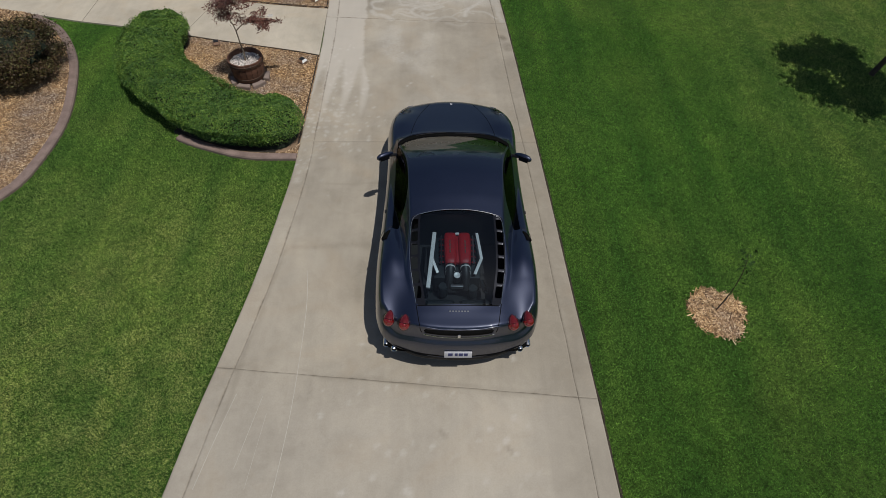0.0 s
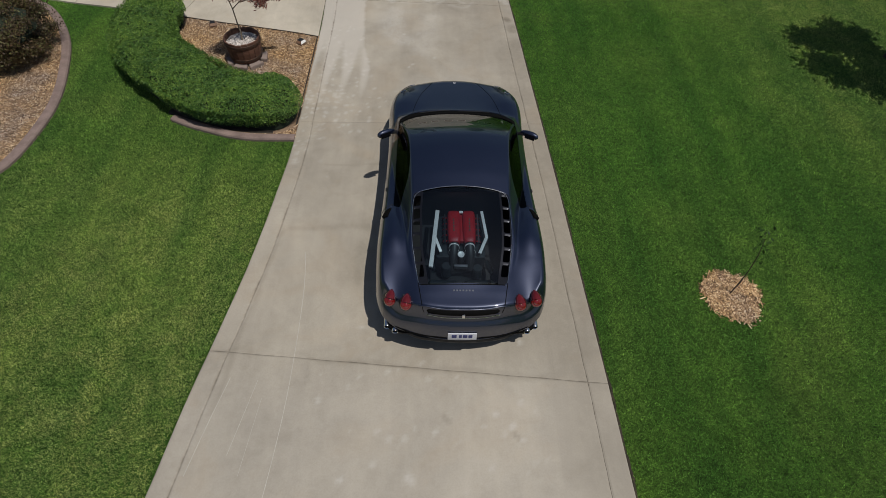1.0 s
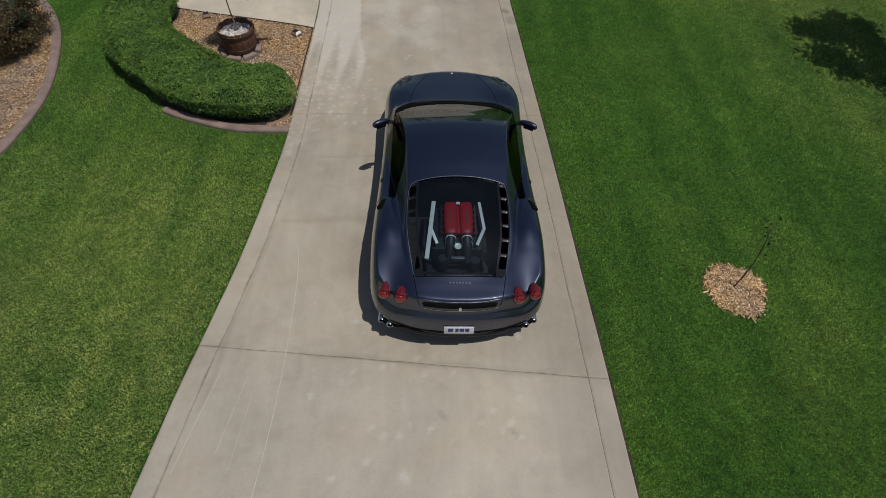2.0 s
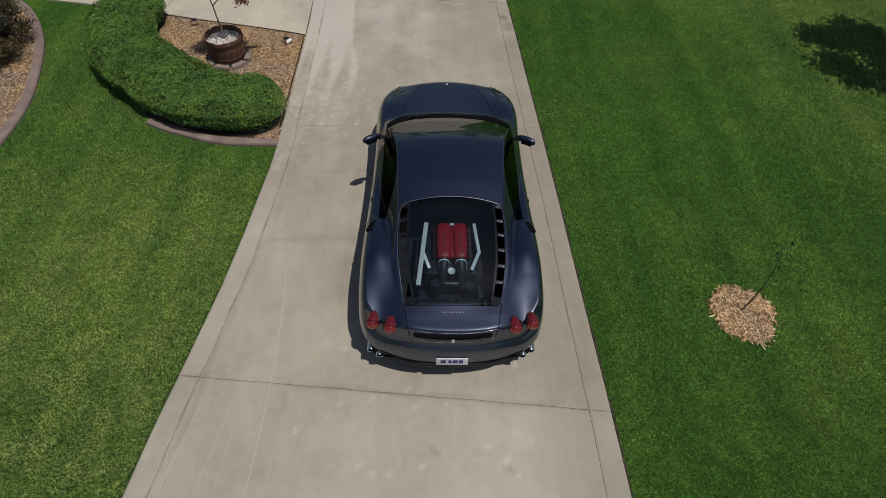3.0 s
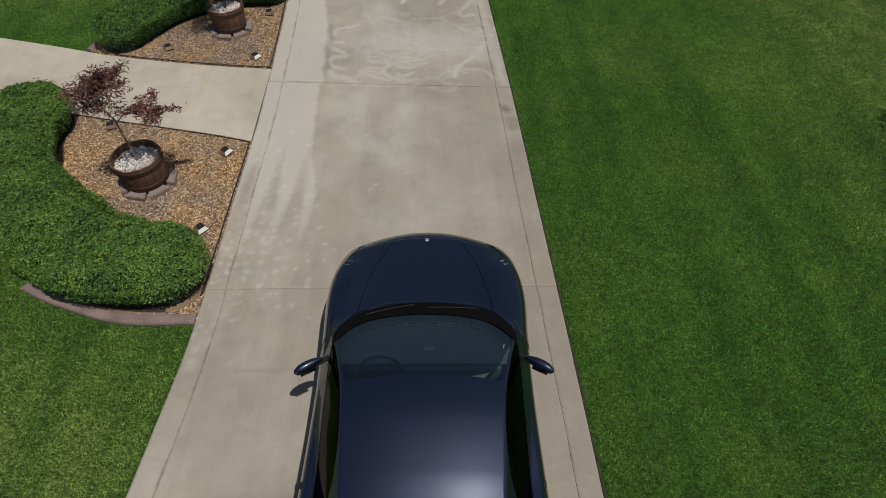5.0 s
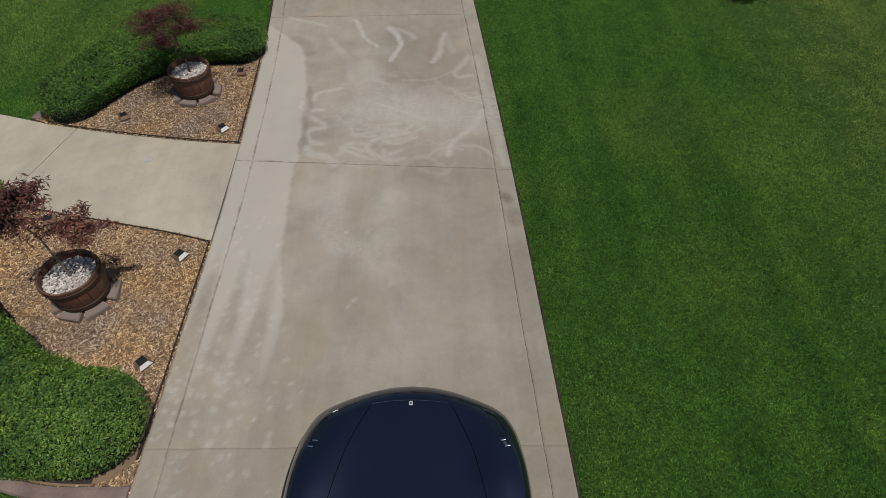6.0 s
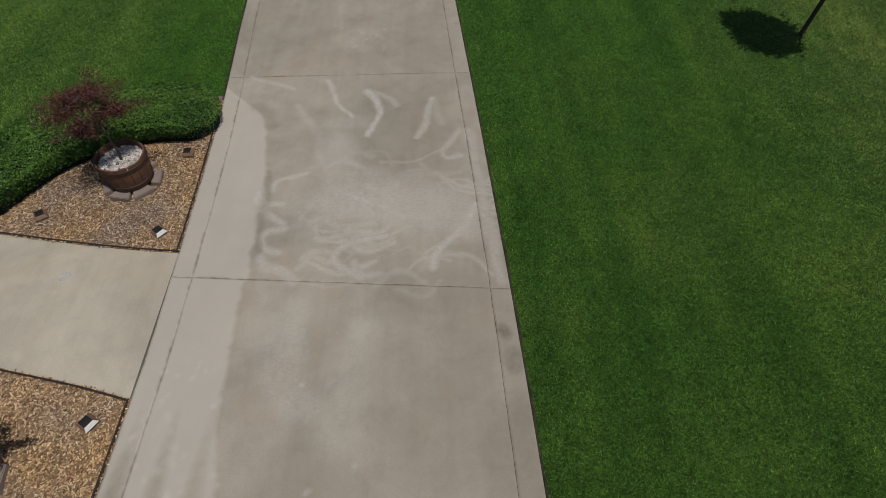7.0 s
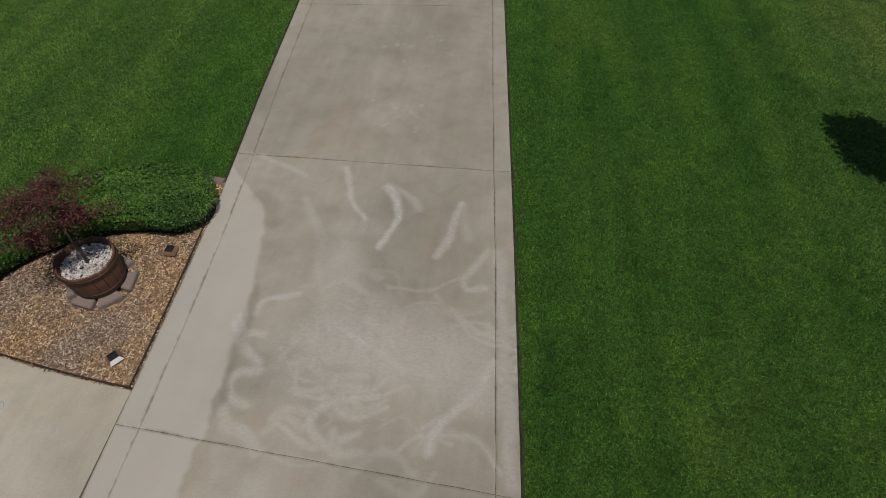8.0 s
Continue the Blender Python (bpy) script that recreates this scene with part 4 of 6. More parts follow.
def deck_lid(x, y):
    return rounded([curve_at(y, [(-0.1, 0.412), (0.19, 0.462)]) - abs(x), 0.160 - y, y + 0.092 - 0.22 * x * x], 0.006)


def door_skin(x, y):
    return rounded([abs(np.asarray(x, float)) - 0.779, y - 1.235, 2.80 - y], 0.010)


def body_shape(x, y):
    holes = np.maximum.reduce([engine_hole(x, y), screen_hole(x, y), side_hole(x, y), light_hole(x, y)] + [f(x, y) + 0.0015 for f in (bonnet_lid, deck_lid, door_skin)])
    return np.minimum(body_edge(x, y), -holes)


car = tagged(new("sports_car"), "dark blue sports coupe with a glass engine cover", "car")
car.location.y = -0.025
part("body", skin("body", body_shape, 0.0125, skirt=True), PAINT, car, "glossy midnight-blue body shell")
part("bonnet", skin("bonnet", lambda x, y: bonnet_lid(x, y) - 0.0015, 0.0125, box_=(-0.65, 0.65, 2.95, 4.2)), PAINT, car, "dark blue front lid")
part("tail_deck", skin("tail_deck", lambda x, y: deck_lid(x, y) - 0.0015, 0.0125, box_=(-0.5, 0.5, -0.15, 0.2)), PAINT, car, "dark blue tail deck below the engine window")
for x0_, x1_ in ((-1.0, -0.7), (0.7, 1.0)):
    part("door", skin("door", lambda x, y: np.minimum(body_edge(x, y), door_skin(x, y) - 0.0015), 0.0125, box_=(x0_, x1_, 1.2, 2.85), skirt=True), PAINT, car, "closed dark blue door")
part("windscreen", skin("windscreen", lambda x, y: screen_hole(x, y) + 0.012, 0.03, -0.006, box_=(-0.8, 0.8, 2.1, 3.3)), SCREEN_GLASS, car, "raked tinted windscreen")
PANE_HW = [(0.0, 0.345), (0.18, 0.365), (0.7, 0.435), (1.0, 0.44), (1.4, 0.43)]


def pane(x, y):
    return rounded([curve_at(y, PANE_HW) - abs(x), 1.34 - 0.20 * x * x - y, y - 0.185], 0.015)


part("engine_window", skin("engine_window", pane, 0.025, -0.004, box_=(-0.6, 0.6, 0.1, 1.45)), GLASS, car, "clear engine cover window")


LAMP_GREY = simple("lamp_grey", (0.15, 0.17, 0.22), (0.10, 0.115, 0.15), 14, 0.4)
LOUVRE = simple("louvre_grey", (0.024, 0.026, 0.034), (0.018, 0.020, 0.027), 20, 0.32, 0.7)


def louvre(sign):
    def f(x, y):
        hw = curve_at(y, PANE_HW)
        ax = np.asarray(x, float) * sign
        strip = np.minimum(np.minimum(engine_hole(x, y) + 0.004, ax - hw + 0.004), 1.0)
        slots = np.full(np.shape(x), -1.0)
        for i in range(6):
            yc = 0.335 + 0.172 * i
            slots = np.maximum(slots, rounded([0.0785 - abs(y - yc), ax - hw - 0.018, hw + 0.092 - ax], 0.005))
        return np.minimum(strip, -slots)
    return f


for sgn in (-1, 1):
    bx = (0.3 * sgn, 0.62 * sgn) if sgn > 0 else (-0.62, -0.3)
    part("louvre", skin("louvre", louvre(sgn), 0.012, -0.003, 0.03, (*bx, 0.1, 1.42)), LOUVRE, car, "slotted vent strip beside the engine window")
    part("side_window", skin("side_window", lambda x, y, s=sgn: np.minimum(side_hole(x, y) + 0.010, np.asarray(x) * s), 0.02, -0.006, box_=(-0.85, 0.85, 1.1, 2.95)), SIDE_GLASS, car, "dark tinted side window")
    part("headlight", skin("headlight", lambda x, y, s=sgn: np.minimum(light_hole(x, y) + 0.004, np.asarray(x) * s), 0.012, -0.003, box_=(-0.95, 0.95, 3.5, 4.1)), SCREEN_GLASS, car, "clear slanted headlamp cover")
    part("reflector", skin("reflector", lambda x, y, s=sgn: np.minimum(light_hole(x, y) + 0.010, np.asarray(x) * s), 0.012, -0.035, box_=(-0.95, 0.95, 3.5, 4.1)), LAMP_GREY, car, "pale grey headlamp inside")


def on_skin(pts, lift=0.0):
    p = np.array(pts, float)
    return [Vector((a, b, c)) for a, b, c in np.c_[p, body_z(p[:, 0], p[:, 1]) + lift]]


def skin_line(name, pts, radius, material, lift=0.0, n=40, label=""):
    bm = bmesh.new()
    tube(bm, on_skin(spline(pts, n), lift), radius, 6)
    return part(name, bm, material, car, label)


VOID = simple("unlit_black", (0.004, 0.004, 0.004), (0.006, 0.006, 0.006), 20, 0.9, spec=0.05)
# bright frame round the engine window, dark seal round the screen
edge_pts = [(-0.462, 0.19), (-0.50, 0.40), (-0.541, 0.70), (-0.546, 1.0), (-0.530, 1.22), (-0.49, 1.285), (-0.42, 1.315), (-0.2, 1.345), (0, 1.353), (0.2, 1.345), (0.42, 1.315), (0.49, 1.285), (0.530, 1.22), (0.546, 1.0), (0.541, 0.70), (0.50, 0.40), (0.462, 0.19)]
skin_line("window_frame", edge_pts, 0.0045, CHROME, 0.002, 120, "thin bright strip framing the engine cover")
for sgn in (-1, 1):
    skin_line("bonnet_gap", [(0.605 * sgn, 3.03), (0.575 * sgn, 3.25), (0.50 * sgn, 3.6), (0.405 * sgn, 3.86), (0.34 * sgn, 4.0)], 0.0032, VOID, 0.0)
    skin_line("door_gap", [(0.80 * sgn, 2.86), (0.86 * sgn, 2.80), (0.90 * sgn, 2.74)], 0.004, BLACK, -0.001, 14)
    skin_line("door_gap", [(0.775 * sgn, 1.28), (0.85 * sgn, 1.24), (0.93 * sgn, 1.22)], 0.004, BLACK, -0.001, 14)
    skin_line("deck_gap", [(0.465 * sgn, 0.19), (0.44 * sgn, 0.05), (0.42 * sgn, -0.06), (0.40 * sgn, -0.085)], 0.004, VOID, 0.0, 16)
skin_line("deck_gap", [(-0.45, 0.165), (0, 0.160), (0.45, 0.165)], 0.005, VOID, 0.0)
skin_line("bonnet_lip", [(-0.74, 2.86), (-0.6, 3.045), (-0.4, 3.135), (0, 3.175), (0.4, 3.135), (0.6, 3.045), (0.74, 2.86)], 0.006, PAINT, 0.003, 50)


def cowl(x, y):
    return np.minimum(3.165 - 0.25 * x ** 2 - 1.1 * x ** 6 - y, np.minimum(0.765 - abs(x), y - (3.008 - 0.25 * x ** 2 - 1.1 * x ** 6)))


part("scuttle", skin("scuttle", cowl, 0.02, 0.003, 0.01, (-0.8, 0.8, 2.5, 3.3)), VOID, car, "black air-intake panel under the windscreen")
for x0, x1 in ((-0.10, -0.52), (0.45, 0.02)):
    bm = bmesh.new()
    tube(bm, on_skin(spline([(x0, 3.13 - 0.25 * x0 * x0), ((x0 + x1) / 2, 3.10 - 0.25 * ((x0 + x1) / 2) ** 2), (x1, 3.085 - 0.3 * x1 * x1)], 12), 0.014), [0.007] + [0.005] * 10 + [0.003], 6)
    part("wiper", bm, BLACK, car, "black windscreen wiper")

# paler than leather: sky mirrored in the screen is put into this colour
DASH = simple("dash_sky_grey", (0.40, 0.48, 0.46), (0.32, 0.40, 0.38), 12, 0.7)
# under the skin: floor, engine bay, cabin
bm = bmesh.new()
box(bm, (1.45, 3.9, 0.05), pose(0, 1.97, 0.17), 0.01)
part("underbody", bm, BLACK, car)
bm = bmesh.new()
box(bm, (1.24, 0.03, 0.62), pose(0, 1.40, 0.72))
box(bm, (1.24, 0.03, 0.55), pose(0, 0.06, 0.60))
box(bm, (0.03, 1.34, 0.62), pose(-0.62, 0.73, 0.50))
box(bm, (0.03, 1.34, 0.62), pose(0.62, 0.73, 0.50))
box(bm, (1.24, 1.34, 0.03), pose(0, 0.73, 0.42))
part("engine_bay", bm, BLACK, car, "black lining of the engine bay")
bm = bmesh.new()
box(bm, (0.56, 0.62, 0.28), pose(0, 0.98, 0.58), 0.03)
for rx_ in (-0.2, 0.2):
    lathe(bm, [(0.0, -0.17), (0.07, -0.17), (0.095, -0.14), (0.095, 0.14), (0.07, 0.17), (0.0, 0.17)], 20, pose(rx_, 0.36, 0.56, 0, 90, 0))
    lathe(bm, [(0.03, -0.1), (0.035, 0.0), (0.03, 0.1)], 12, pose(rx_ * 1.6, 0.62, 0.62, 70, 0, 10))
lathe(bm, [(0.0, 0.06), (0.05, 0.06), (0.06, 0.04), (0.06, -0.1)], 18, pose(-0.16, 0.60, 0.60))
lathe(bm, [(0.0, 0.05), (0.05, 0.05), (0.055, 0.04), (0.055, -0.1)], 18, pose(0.19, 0.58, 0.60))
part("engine_block", bm, simple("bay_teal", (0.009, 0.014, 0.017), (0.006, 0.010, 0.012), 14, 0.6), car)
for sgn in (-1, 1):
    bm = bmesh.new()
    prof = [(0.80, 0.052, 0.045), (0.815, 0.066, 0.058), (0.86, 0.072, 0.062), (1.0, 0.078, 0.068), (1.2, 0.078, 0.068), (1.245, 0.070, 0.058), (1.26, 0.05, 0.04)]
    rings = []
    for yy, hw, hz in prof:
        rings.append([bm.verts.new((0.012 + (0.085 + 0.0) * sgn + hw * math.copysign(abs(math.cos(a)) ** 0.6, math.cos(a)), yy, 0.80 + hz * math.copysign(abs(math.sin(a)) ** 0.7, math.sin(a)))) for a in (2 * math.pi * k / 20 for k in range(20))])
    for a, b in zip(rings, rings[1:]):
        for k in range(20):
            bm.faces.new((a[k], a[(k + 1) % 20], b[(k + 1) % 20], b[k]))
    bm.faces.new(rings[0])
    bm.faces.new(rings[-1][::-1])
    plenum = part("intake_plenum", bm, RED, car, "red crackle-painted intake plenum")
    bm = bmesh.new()
    for i in range(4):
        box(bm, (0.014, 0.035, 0.004), pose(0.012 + 0.09 * sgn, 0.95 + 0.05 * i, 0.869), 0.001)
    part("letter_bar", bm, TAN, plenum, "raised dull metal bars on the plenum")
    bm = bmesh.new()
    tube(bm, [(0.012 + 0.085 * sgn, 0.81, 0.79), (0.012 + 0.09 * sgn, 0.74, 0.77), (0.012 + 0.095 * sgn, 0.66, 0.70), (0.012 + 0.10 * sgn, 0.59, 0.60)], [0.055, 0.055, 0.048, 0.044], 16)
    hose = part("intake_hose", bm, BLACK, car, "black ribbed intake hose")
    bm = bmesh.new()
    lathe(bm, [(0.056, -0.012), (0.060, -0.008), (0.060, 0.008), (0.056, 0.012)], 20, pose(0.012 + 0.088 * sgn, 0.765, 0.78, 75, 0, 0))
    lathe(bm, [(0.056, -0.006), (0.060, 0), (0.056, 0.006)], 20, pose(0.012 + 0.091 * sgn, 0.715, 0.757, 70, 0, 0))
    part("hose_clamp", bm, SATIN, hose)
    # plug leads and fuel rail beside the plenum
    for i in range(5):
        bm = bmesh.new()
        yy = 0.84 + 0.085 * i
        tube(bm, [(0.012 + 0.165 * sgn, yy, 0.80), (0.012 + 0.20 * sgn, yy + 0.01, 0.79), (0.012 + 0.215 * sgn, yy + 0.03, 0.74)], 0.008, 6)
        part("fuel_line", bm, RED, car)
    bm = bmesh.new()
    tube(bm, [(0.012 + 0.19 * sgn, 0.82, 0.80), (0.012 + 0.19 * sgn, 1.24, 0.80)], 0.010, 8)
    part("fuel_rail", bm, RIM if sgn > 0 else BLACK, car)
bm = bmesh.new()
box(bm, (0.05, 0.40, 0.05), pose(0.012, 1.02, 0.80), 0.012)
part("centre_rib", bm, RED, car, "red rib between the plenums")
bm = bmesh.new()
box(bm, (0.045, 0.03, 0.02), pose(0.012, 1.235, 0.845), 0.004)
part("emblem", bm, SATIN, car, "small metal emblem plate")
bm = bmesh.new()
lathe(bm, [(0.0, 0.007), (0.030, 0.007), (0.034, 0.010), (0.038, 0.008), (0.039, 0.0)], 24, pose(0.0, 0.67, 0.775, 12))
cap = part("filler_cap", bm, SATIN, car, "pale oil filler cap")
bm = bmesh.new()
lathe(bm, [(0.039, 0.0), (0.046, -0.02), (0.048, -0.12)], 24, pose(0.0, 0.67, 0.775, 12))
part("filler_neck", bm, BLACK, cap)
bm = bmesh.new()
box(bm, (0.15, 0.035, 0.05), pose(0.0, 0.575, 0.68), 0.01)
part("engine_tag", bm, RIM, car, "grey ribbed engine casting")
for sgn, pts in ((-1, [(-0.262, 1.24, 0.86), (-0.335, 0.46, 0.82)]), (-1, [(-0.295, 0.87, 0.84), (-0.225, 0.69, 0.79)]), (1, [(0.248, 1.23, 0.86), (0.290, 0.86, 0.83)]), (1, [(0.290, 0.87, 0.83), (0.205, 0.67, 0.79)])):
    a, b = Vector(pts[0]), Vector(pts[1])
    bm = bmesh.new()
    length = (b - a).length
    wide = 0.046 if sgn < 0 and length > 0.5 else 0.034
    box(bm, (wide, length, 0.03), Matrix.Translation((a + b) / 2) @ (b - a).to_track_quat("Y", "Z").to_matrix().to_4x4(), 0.004)
    part("strut_brace", bm, SATIN, car, "pale aluminium strut brace")
bm = bmesh.new()
box(bm, (1.30, 1.75, 0.05), pose(0, 2.25, 0.30))
box(bm, (1.30, 0.03, 0.5), pose(0, 1.46, 0.62))
part("cabin_floor", bm, BLACK, car)
for sgn in (-1, 1):
    bm = bmesh.new()
    box(bm, (0.05, 1.62, 0.42), pose(0.66 * sgn, 2.08, 0.50), 0.02)
    box(bm, (0.24, 1.62, 0.04), pose(0.775 * sgn, 2.08, 0.56), 0.015)
    part("door_lining", bm, BLACK, car, "black leather door lining")
bm = bmesh.new()
box(bm, (1.30, 0.30, 0.22), pose(0, 2.66, 0.66, -4), 0.05)
box(bm, (0.22, 0.8, 0.2), pose(0, 2.3, 0.5), 0.04)
dash = part("dashboard", bm, DASH, car, "grey dashboard, paled to stand for sky in the windscreen")


def dash_z(x, y):
    return np.minimum(body_z(x, y) - 0.035, 0.785 + 0.03 * soft(2.9, 2.65, y))


part("dash_top", skin("dash_top", lambda x, y: np.minimum(screen_hole(x, y) + 0.02, y - 2.56), 0.03, 0, 0.02, (-0.85, 0.85, 2.4, 3.2), zf=dash_z), DASH, dash)
for vx in (-0.46, -0.29, -0.11, 0.07, 0.25, 0.43):
    bm = bmesh.new()
    vy = 2.962 - 0.30 * vx * vx
    box(bm, (0.118, 0.034, 0.012), pose(vx, vy, float(dash_z(vx, vy)) + 0.002, 0, 0, -32 * vx), 0.004)
    part("vent_frame", bm, WHITE, dash)
    bm = bmesh.new()
    box(bm, (0.092, 0.014, 0.012), pose(vx, vy, float(dash_z(vx, vy)) + 0.006, 0, 0, -32 * vx), 0.004)
    part("vent", bm, BLACK, dash)
bm = bmesh.new()
box(bm, (0.09, 0.035, 0.004), pose(0.03, 2.70, float(dash_z(0.03, 2.70)) + 0.004), 0.001)
part("label_bar", bm, SATIN, dash)
for sx in (-0.36, 0.36):
    bm = bmesh.new()
    box(bm, (0.50, 0.52, 0.16), pose(sx, 2.05, 0.45, 8), 0.05)
    box(bm, (0.50, 0.14, 0.62), pose(sx, 1.70, 0.74, 22), 0.05)
    box(bm, (0.26, 0.10, 0.16), pose(sx, 1.58, 1.05, 15), 0.04)
    part("seat", bm, TAN, car, "dark leather bucket seat")
bm = bmesh.new()
pts = [Vector((-0.36 + 0.17 * math.cos(a), 2.50 + 0.05 * math.sin(a), 0.80 + 0.165 * math.sin(a))) for a in np.linspace(0, 2 * math.pi, 25)]
tube(bm, pts, 0.014, 8, False)
box(bm, (0.30, 0.03, 0.05), pose(-0.36, 2.50, 0.80, 16), 0.01)
part("steering_wheel", bm, BLACK, car)

# chrome slips added to draw glints inside the headlamps
for sgn in (-1, 1):
    for lx, ly in ((0.735, 3.69), (0.765, 3.64)):
        bm = bmesh.new()
        box(bm, (0.045, 0.012, 0.012), Matrix.Translation(on_skin([(lx * sgn, ly)], 0.003)[0]) @ pose(0, 0, 0, 0, 0, 6 * sgn), 0.003)
        part("lamp_glint", bm, CHROME, car)
    bm = bmesh.new()
    tube(bm, on_skin(spline([(0.69 * sgn, 3.925), (0.65 * sgn, 3.955), (0.60 * sgn, 3.98)], 8), 0.002), 0.005, 6)
    part("lamp_glint", bm, CHROME, car)
# mirrors
for sgn in (-1, 1):
    bm = bmesh.new()
    prof = [(0.0, 0.010, 0.014), (0.03, 0.030, 0.034), (0.08, 0.045, 0.048), (0.14, 0.050, 0.050), (0.185, 0.040, 0.042), (0.21, 0.016, 0.02)]
    rings = []
    for o, hy, hz in prof:
        rings.append([bm.verts.new((sgn * (0.815 + o), 2.535 - 0.58 * o + hy * math.cos(a), 0.965 + 0.05 * o + hz * math.sin(a))) for a in (2 * math.pi * k / 16 for k in range(16))])
    for a, b in zip(rings, rings[1:]):
        for k in range(16):
            bm.faces.new((a[k], a[(k + 1) % 16], b[(k + 1) % 16], b[k]))
    bm.faces.new(rings[0])
    bm.faces.new(rings[-1])
    mir = part("mirror", bm, PAINT, car, "body-coloured door mirror")
    bm = bmesh.new()
    tube(bm, [(sgn * 0.76, 2.60, 0.865), (sgn * 0.80, 2.56, 0.92), (sgn * 0.85, 2.50, 0.955)], [0.03, 0.022, 0.02], 8)
    part("mirror_arm", bm, BLACK, mir)
    bm = bmesh.new()
    box(bm, (0.13, 0.006, 0.075), pose(sgn * 0.92, 2.424, 0.97, 0, 0, -28 * sgn), 0.002)
    # gloss black puts a dark reflection into the mirror's colour
    part("mirror_glass", bm, GLOSS, mir)
    # air scoop on the rear haunch and the door catch
    bm = bmesh.new()
    c = on_skin([(0.835 * sgn, 1.13)])[0]
    box(bm, (0.075, 0.16, 0.04), Matrix.Translation(c + Vector((0, 0.0, -0.013))) @ pose(0, 0, 0, -14, 34 * sgn, 8 * sgn), 0.015)
    part("air_scoop", bm, VOID, car, "black air scoop on the rear haunch")
    bm = bmesh.new()
    c = on_skin([(0.872 * sgn, 1.60)])[0]
    box(bm, (0.028, 0.05, 0.02), Matrix.Translation(c) @ pose(0, 0, 0, 0, 35 * sgn, 0), 0.006)
    part("door_catch", bm, BLACK, car)

DARKRED = simple("dark_red_lens", (0.13, 0.007, 0.009), (0.08, 0.005, 0.007), 16, 0.12, coat=1.0)
# tail lamps: dark pod, bright ring, red dome with a smaller dome at its centre
for lx, ly in ((-0.755, 0.025), (-0.588, -0.025), (0.588, -0.025), (0.755, 0.025)):
    m = Matrix.Translation((lx, ly, 0.835)) @ pose(0, 0, 0, 62, 0, 14 if lx < 0 else -14)
    bm = bmesh.new()
    lathe(bm, [(0.066, -0.05), (0.066, 0.0), (0.064, 0.006), (0.060, 0.007), (0.055, 0.002)], 28, m @ Matrix.Diagonal((1, 1.12, 1, 1)))
    lamp = part("tail_lamp", bm, BLACK, car, "round red tail lamp in a dark pod")
    bm = bmesh.new()
    lathe(bm, [(0.060, 0.0), (0.058, 0.014), (0.049, 0.026), (0.034, 0.032), (0.029, 0.030), (0.022, 0.038), (0.011, 0.043), (0.0, 0.044)], 28, m @ Matrix.Diagonal((1, 1.10, 1, 1)))
    part("lens", bm, REDLENS, lamp, "glossy red lens")
    bm = bmesh.new()
    cx = Vector((lx, ly, 0.835))
    tube(bm, [cx + Vector((-0.03 * lx * k, 0.004 + 0.095 * k, 0.020 + 0.040 * k)) for k in (0, 0.35, 0.7, 0.9, 1.0)], [0.058, 0.052, 0.036, 0.018, 0.004], 14)
    part("hood", bm, DARKRED, lamp, "dark red pointed lamp hood")

# rear grille slot, lip, plate, badge bars, exhausts, diffuser
bm = bmesh.new()
gp = spline([(-0.37, -0.082), (-0.2, -0.115), (0, -0.124), (0.2, -0.115), (0.37, -0.082)], 40)
tube(bm, [Vector((a * 1.05, b + 0.020, 0.815)) for a, b in gp], [0.008, 0.022] + [0.036] * 36 + [0.022, 0.008], 12)
part("rear_grille", bm, VOID, car, "black mesh slot between the tail lamps")
bm = bmesh.new()
tube(bm, [Vector((a * 1.03, b - 0.024, 0.775)) for a, b in gp], [0.003] + [0.005] * 38 + [0.003], 6)
part("trim_line", bm, CHROME, car)
bm = bmesh.new()
lp_ = spline([(-0.47, -0.050), (-0.25, -0.092), (0, -0.104), (0.25, -0.092), (0.47, -0.050)], 40)
tube(bm, on_skin(lp_, 0.0), [0.002] + [0.006] * 38 + [0.002], 8)
part("deck_lip", bm, PAINT, car, "sharp painted edge of the tail deck")
bm = bmesh.new()
box(bm, (0.03, 0.012, 0.045), pose(0.0, -0.155, 0.82, -10), 0.004)
part("emblem", bm, CHROME, car, "small chrome emblem in the grille")
bm = bmesh.new()
box(bm, (0.305, 0.012, 0.115), pose(0, -0.215, 0.520, -4), 0.005)
plate = part("number_plate", bm, PLATE, car, "white number plate with dark bars")
for i, (bx_, w) in enumerate(((-0.085, 0.05), (-0.02, 0.03), (0.03, 0.045), (0.085, 0.04))):
    bm = bmesh.new()
    box(bm, (w, 0.004, 0.05), pose(bx_, -0.2225, 0.530, -4))
    part("plate_bar", bm, PLATE_INK, plate)
bm = bmesh.new()
box(bm, (0.2, 0.004, 0.014), pose(0, -0.2195, 0.480, -4))
part("plate_bar", bm, PLATE_INK, plate)
for i in range(7):
    bm = bmesh.new()
    c = on_skin([(-0.096 + 0.032 * i, 0.095)])[0]
    box(bm, (0.019, 0.020, 0.004), Matrix.Translation(c), 0.001)
    part("badge_bar", bm, RIM, car)
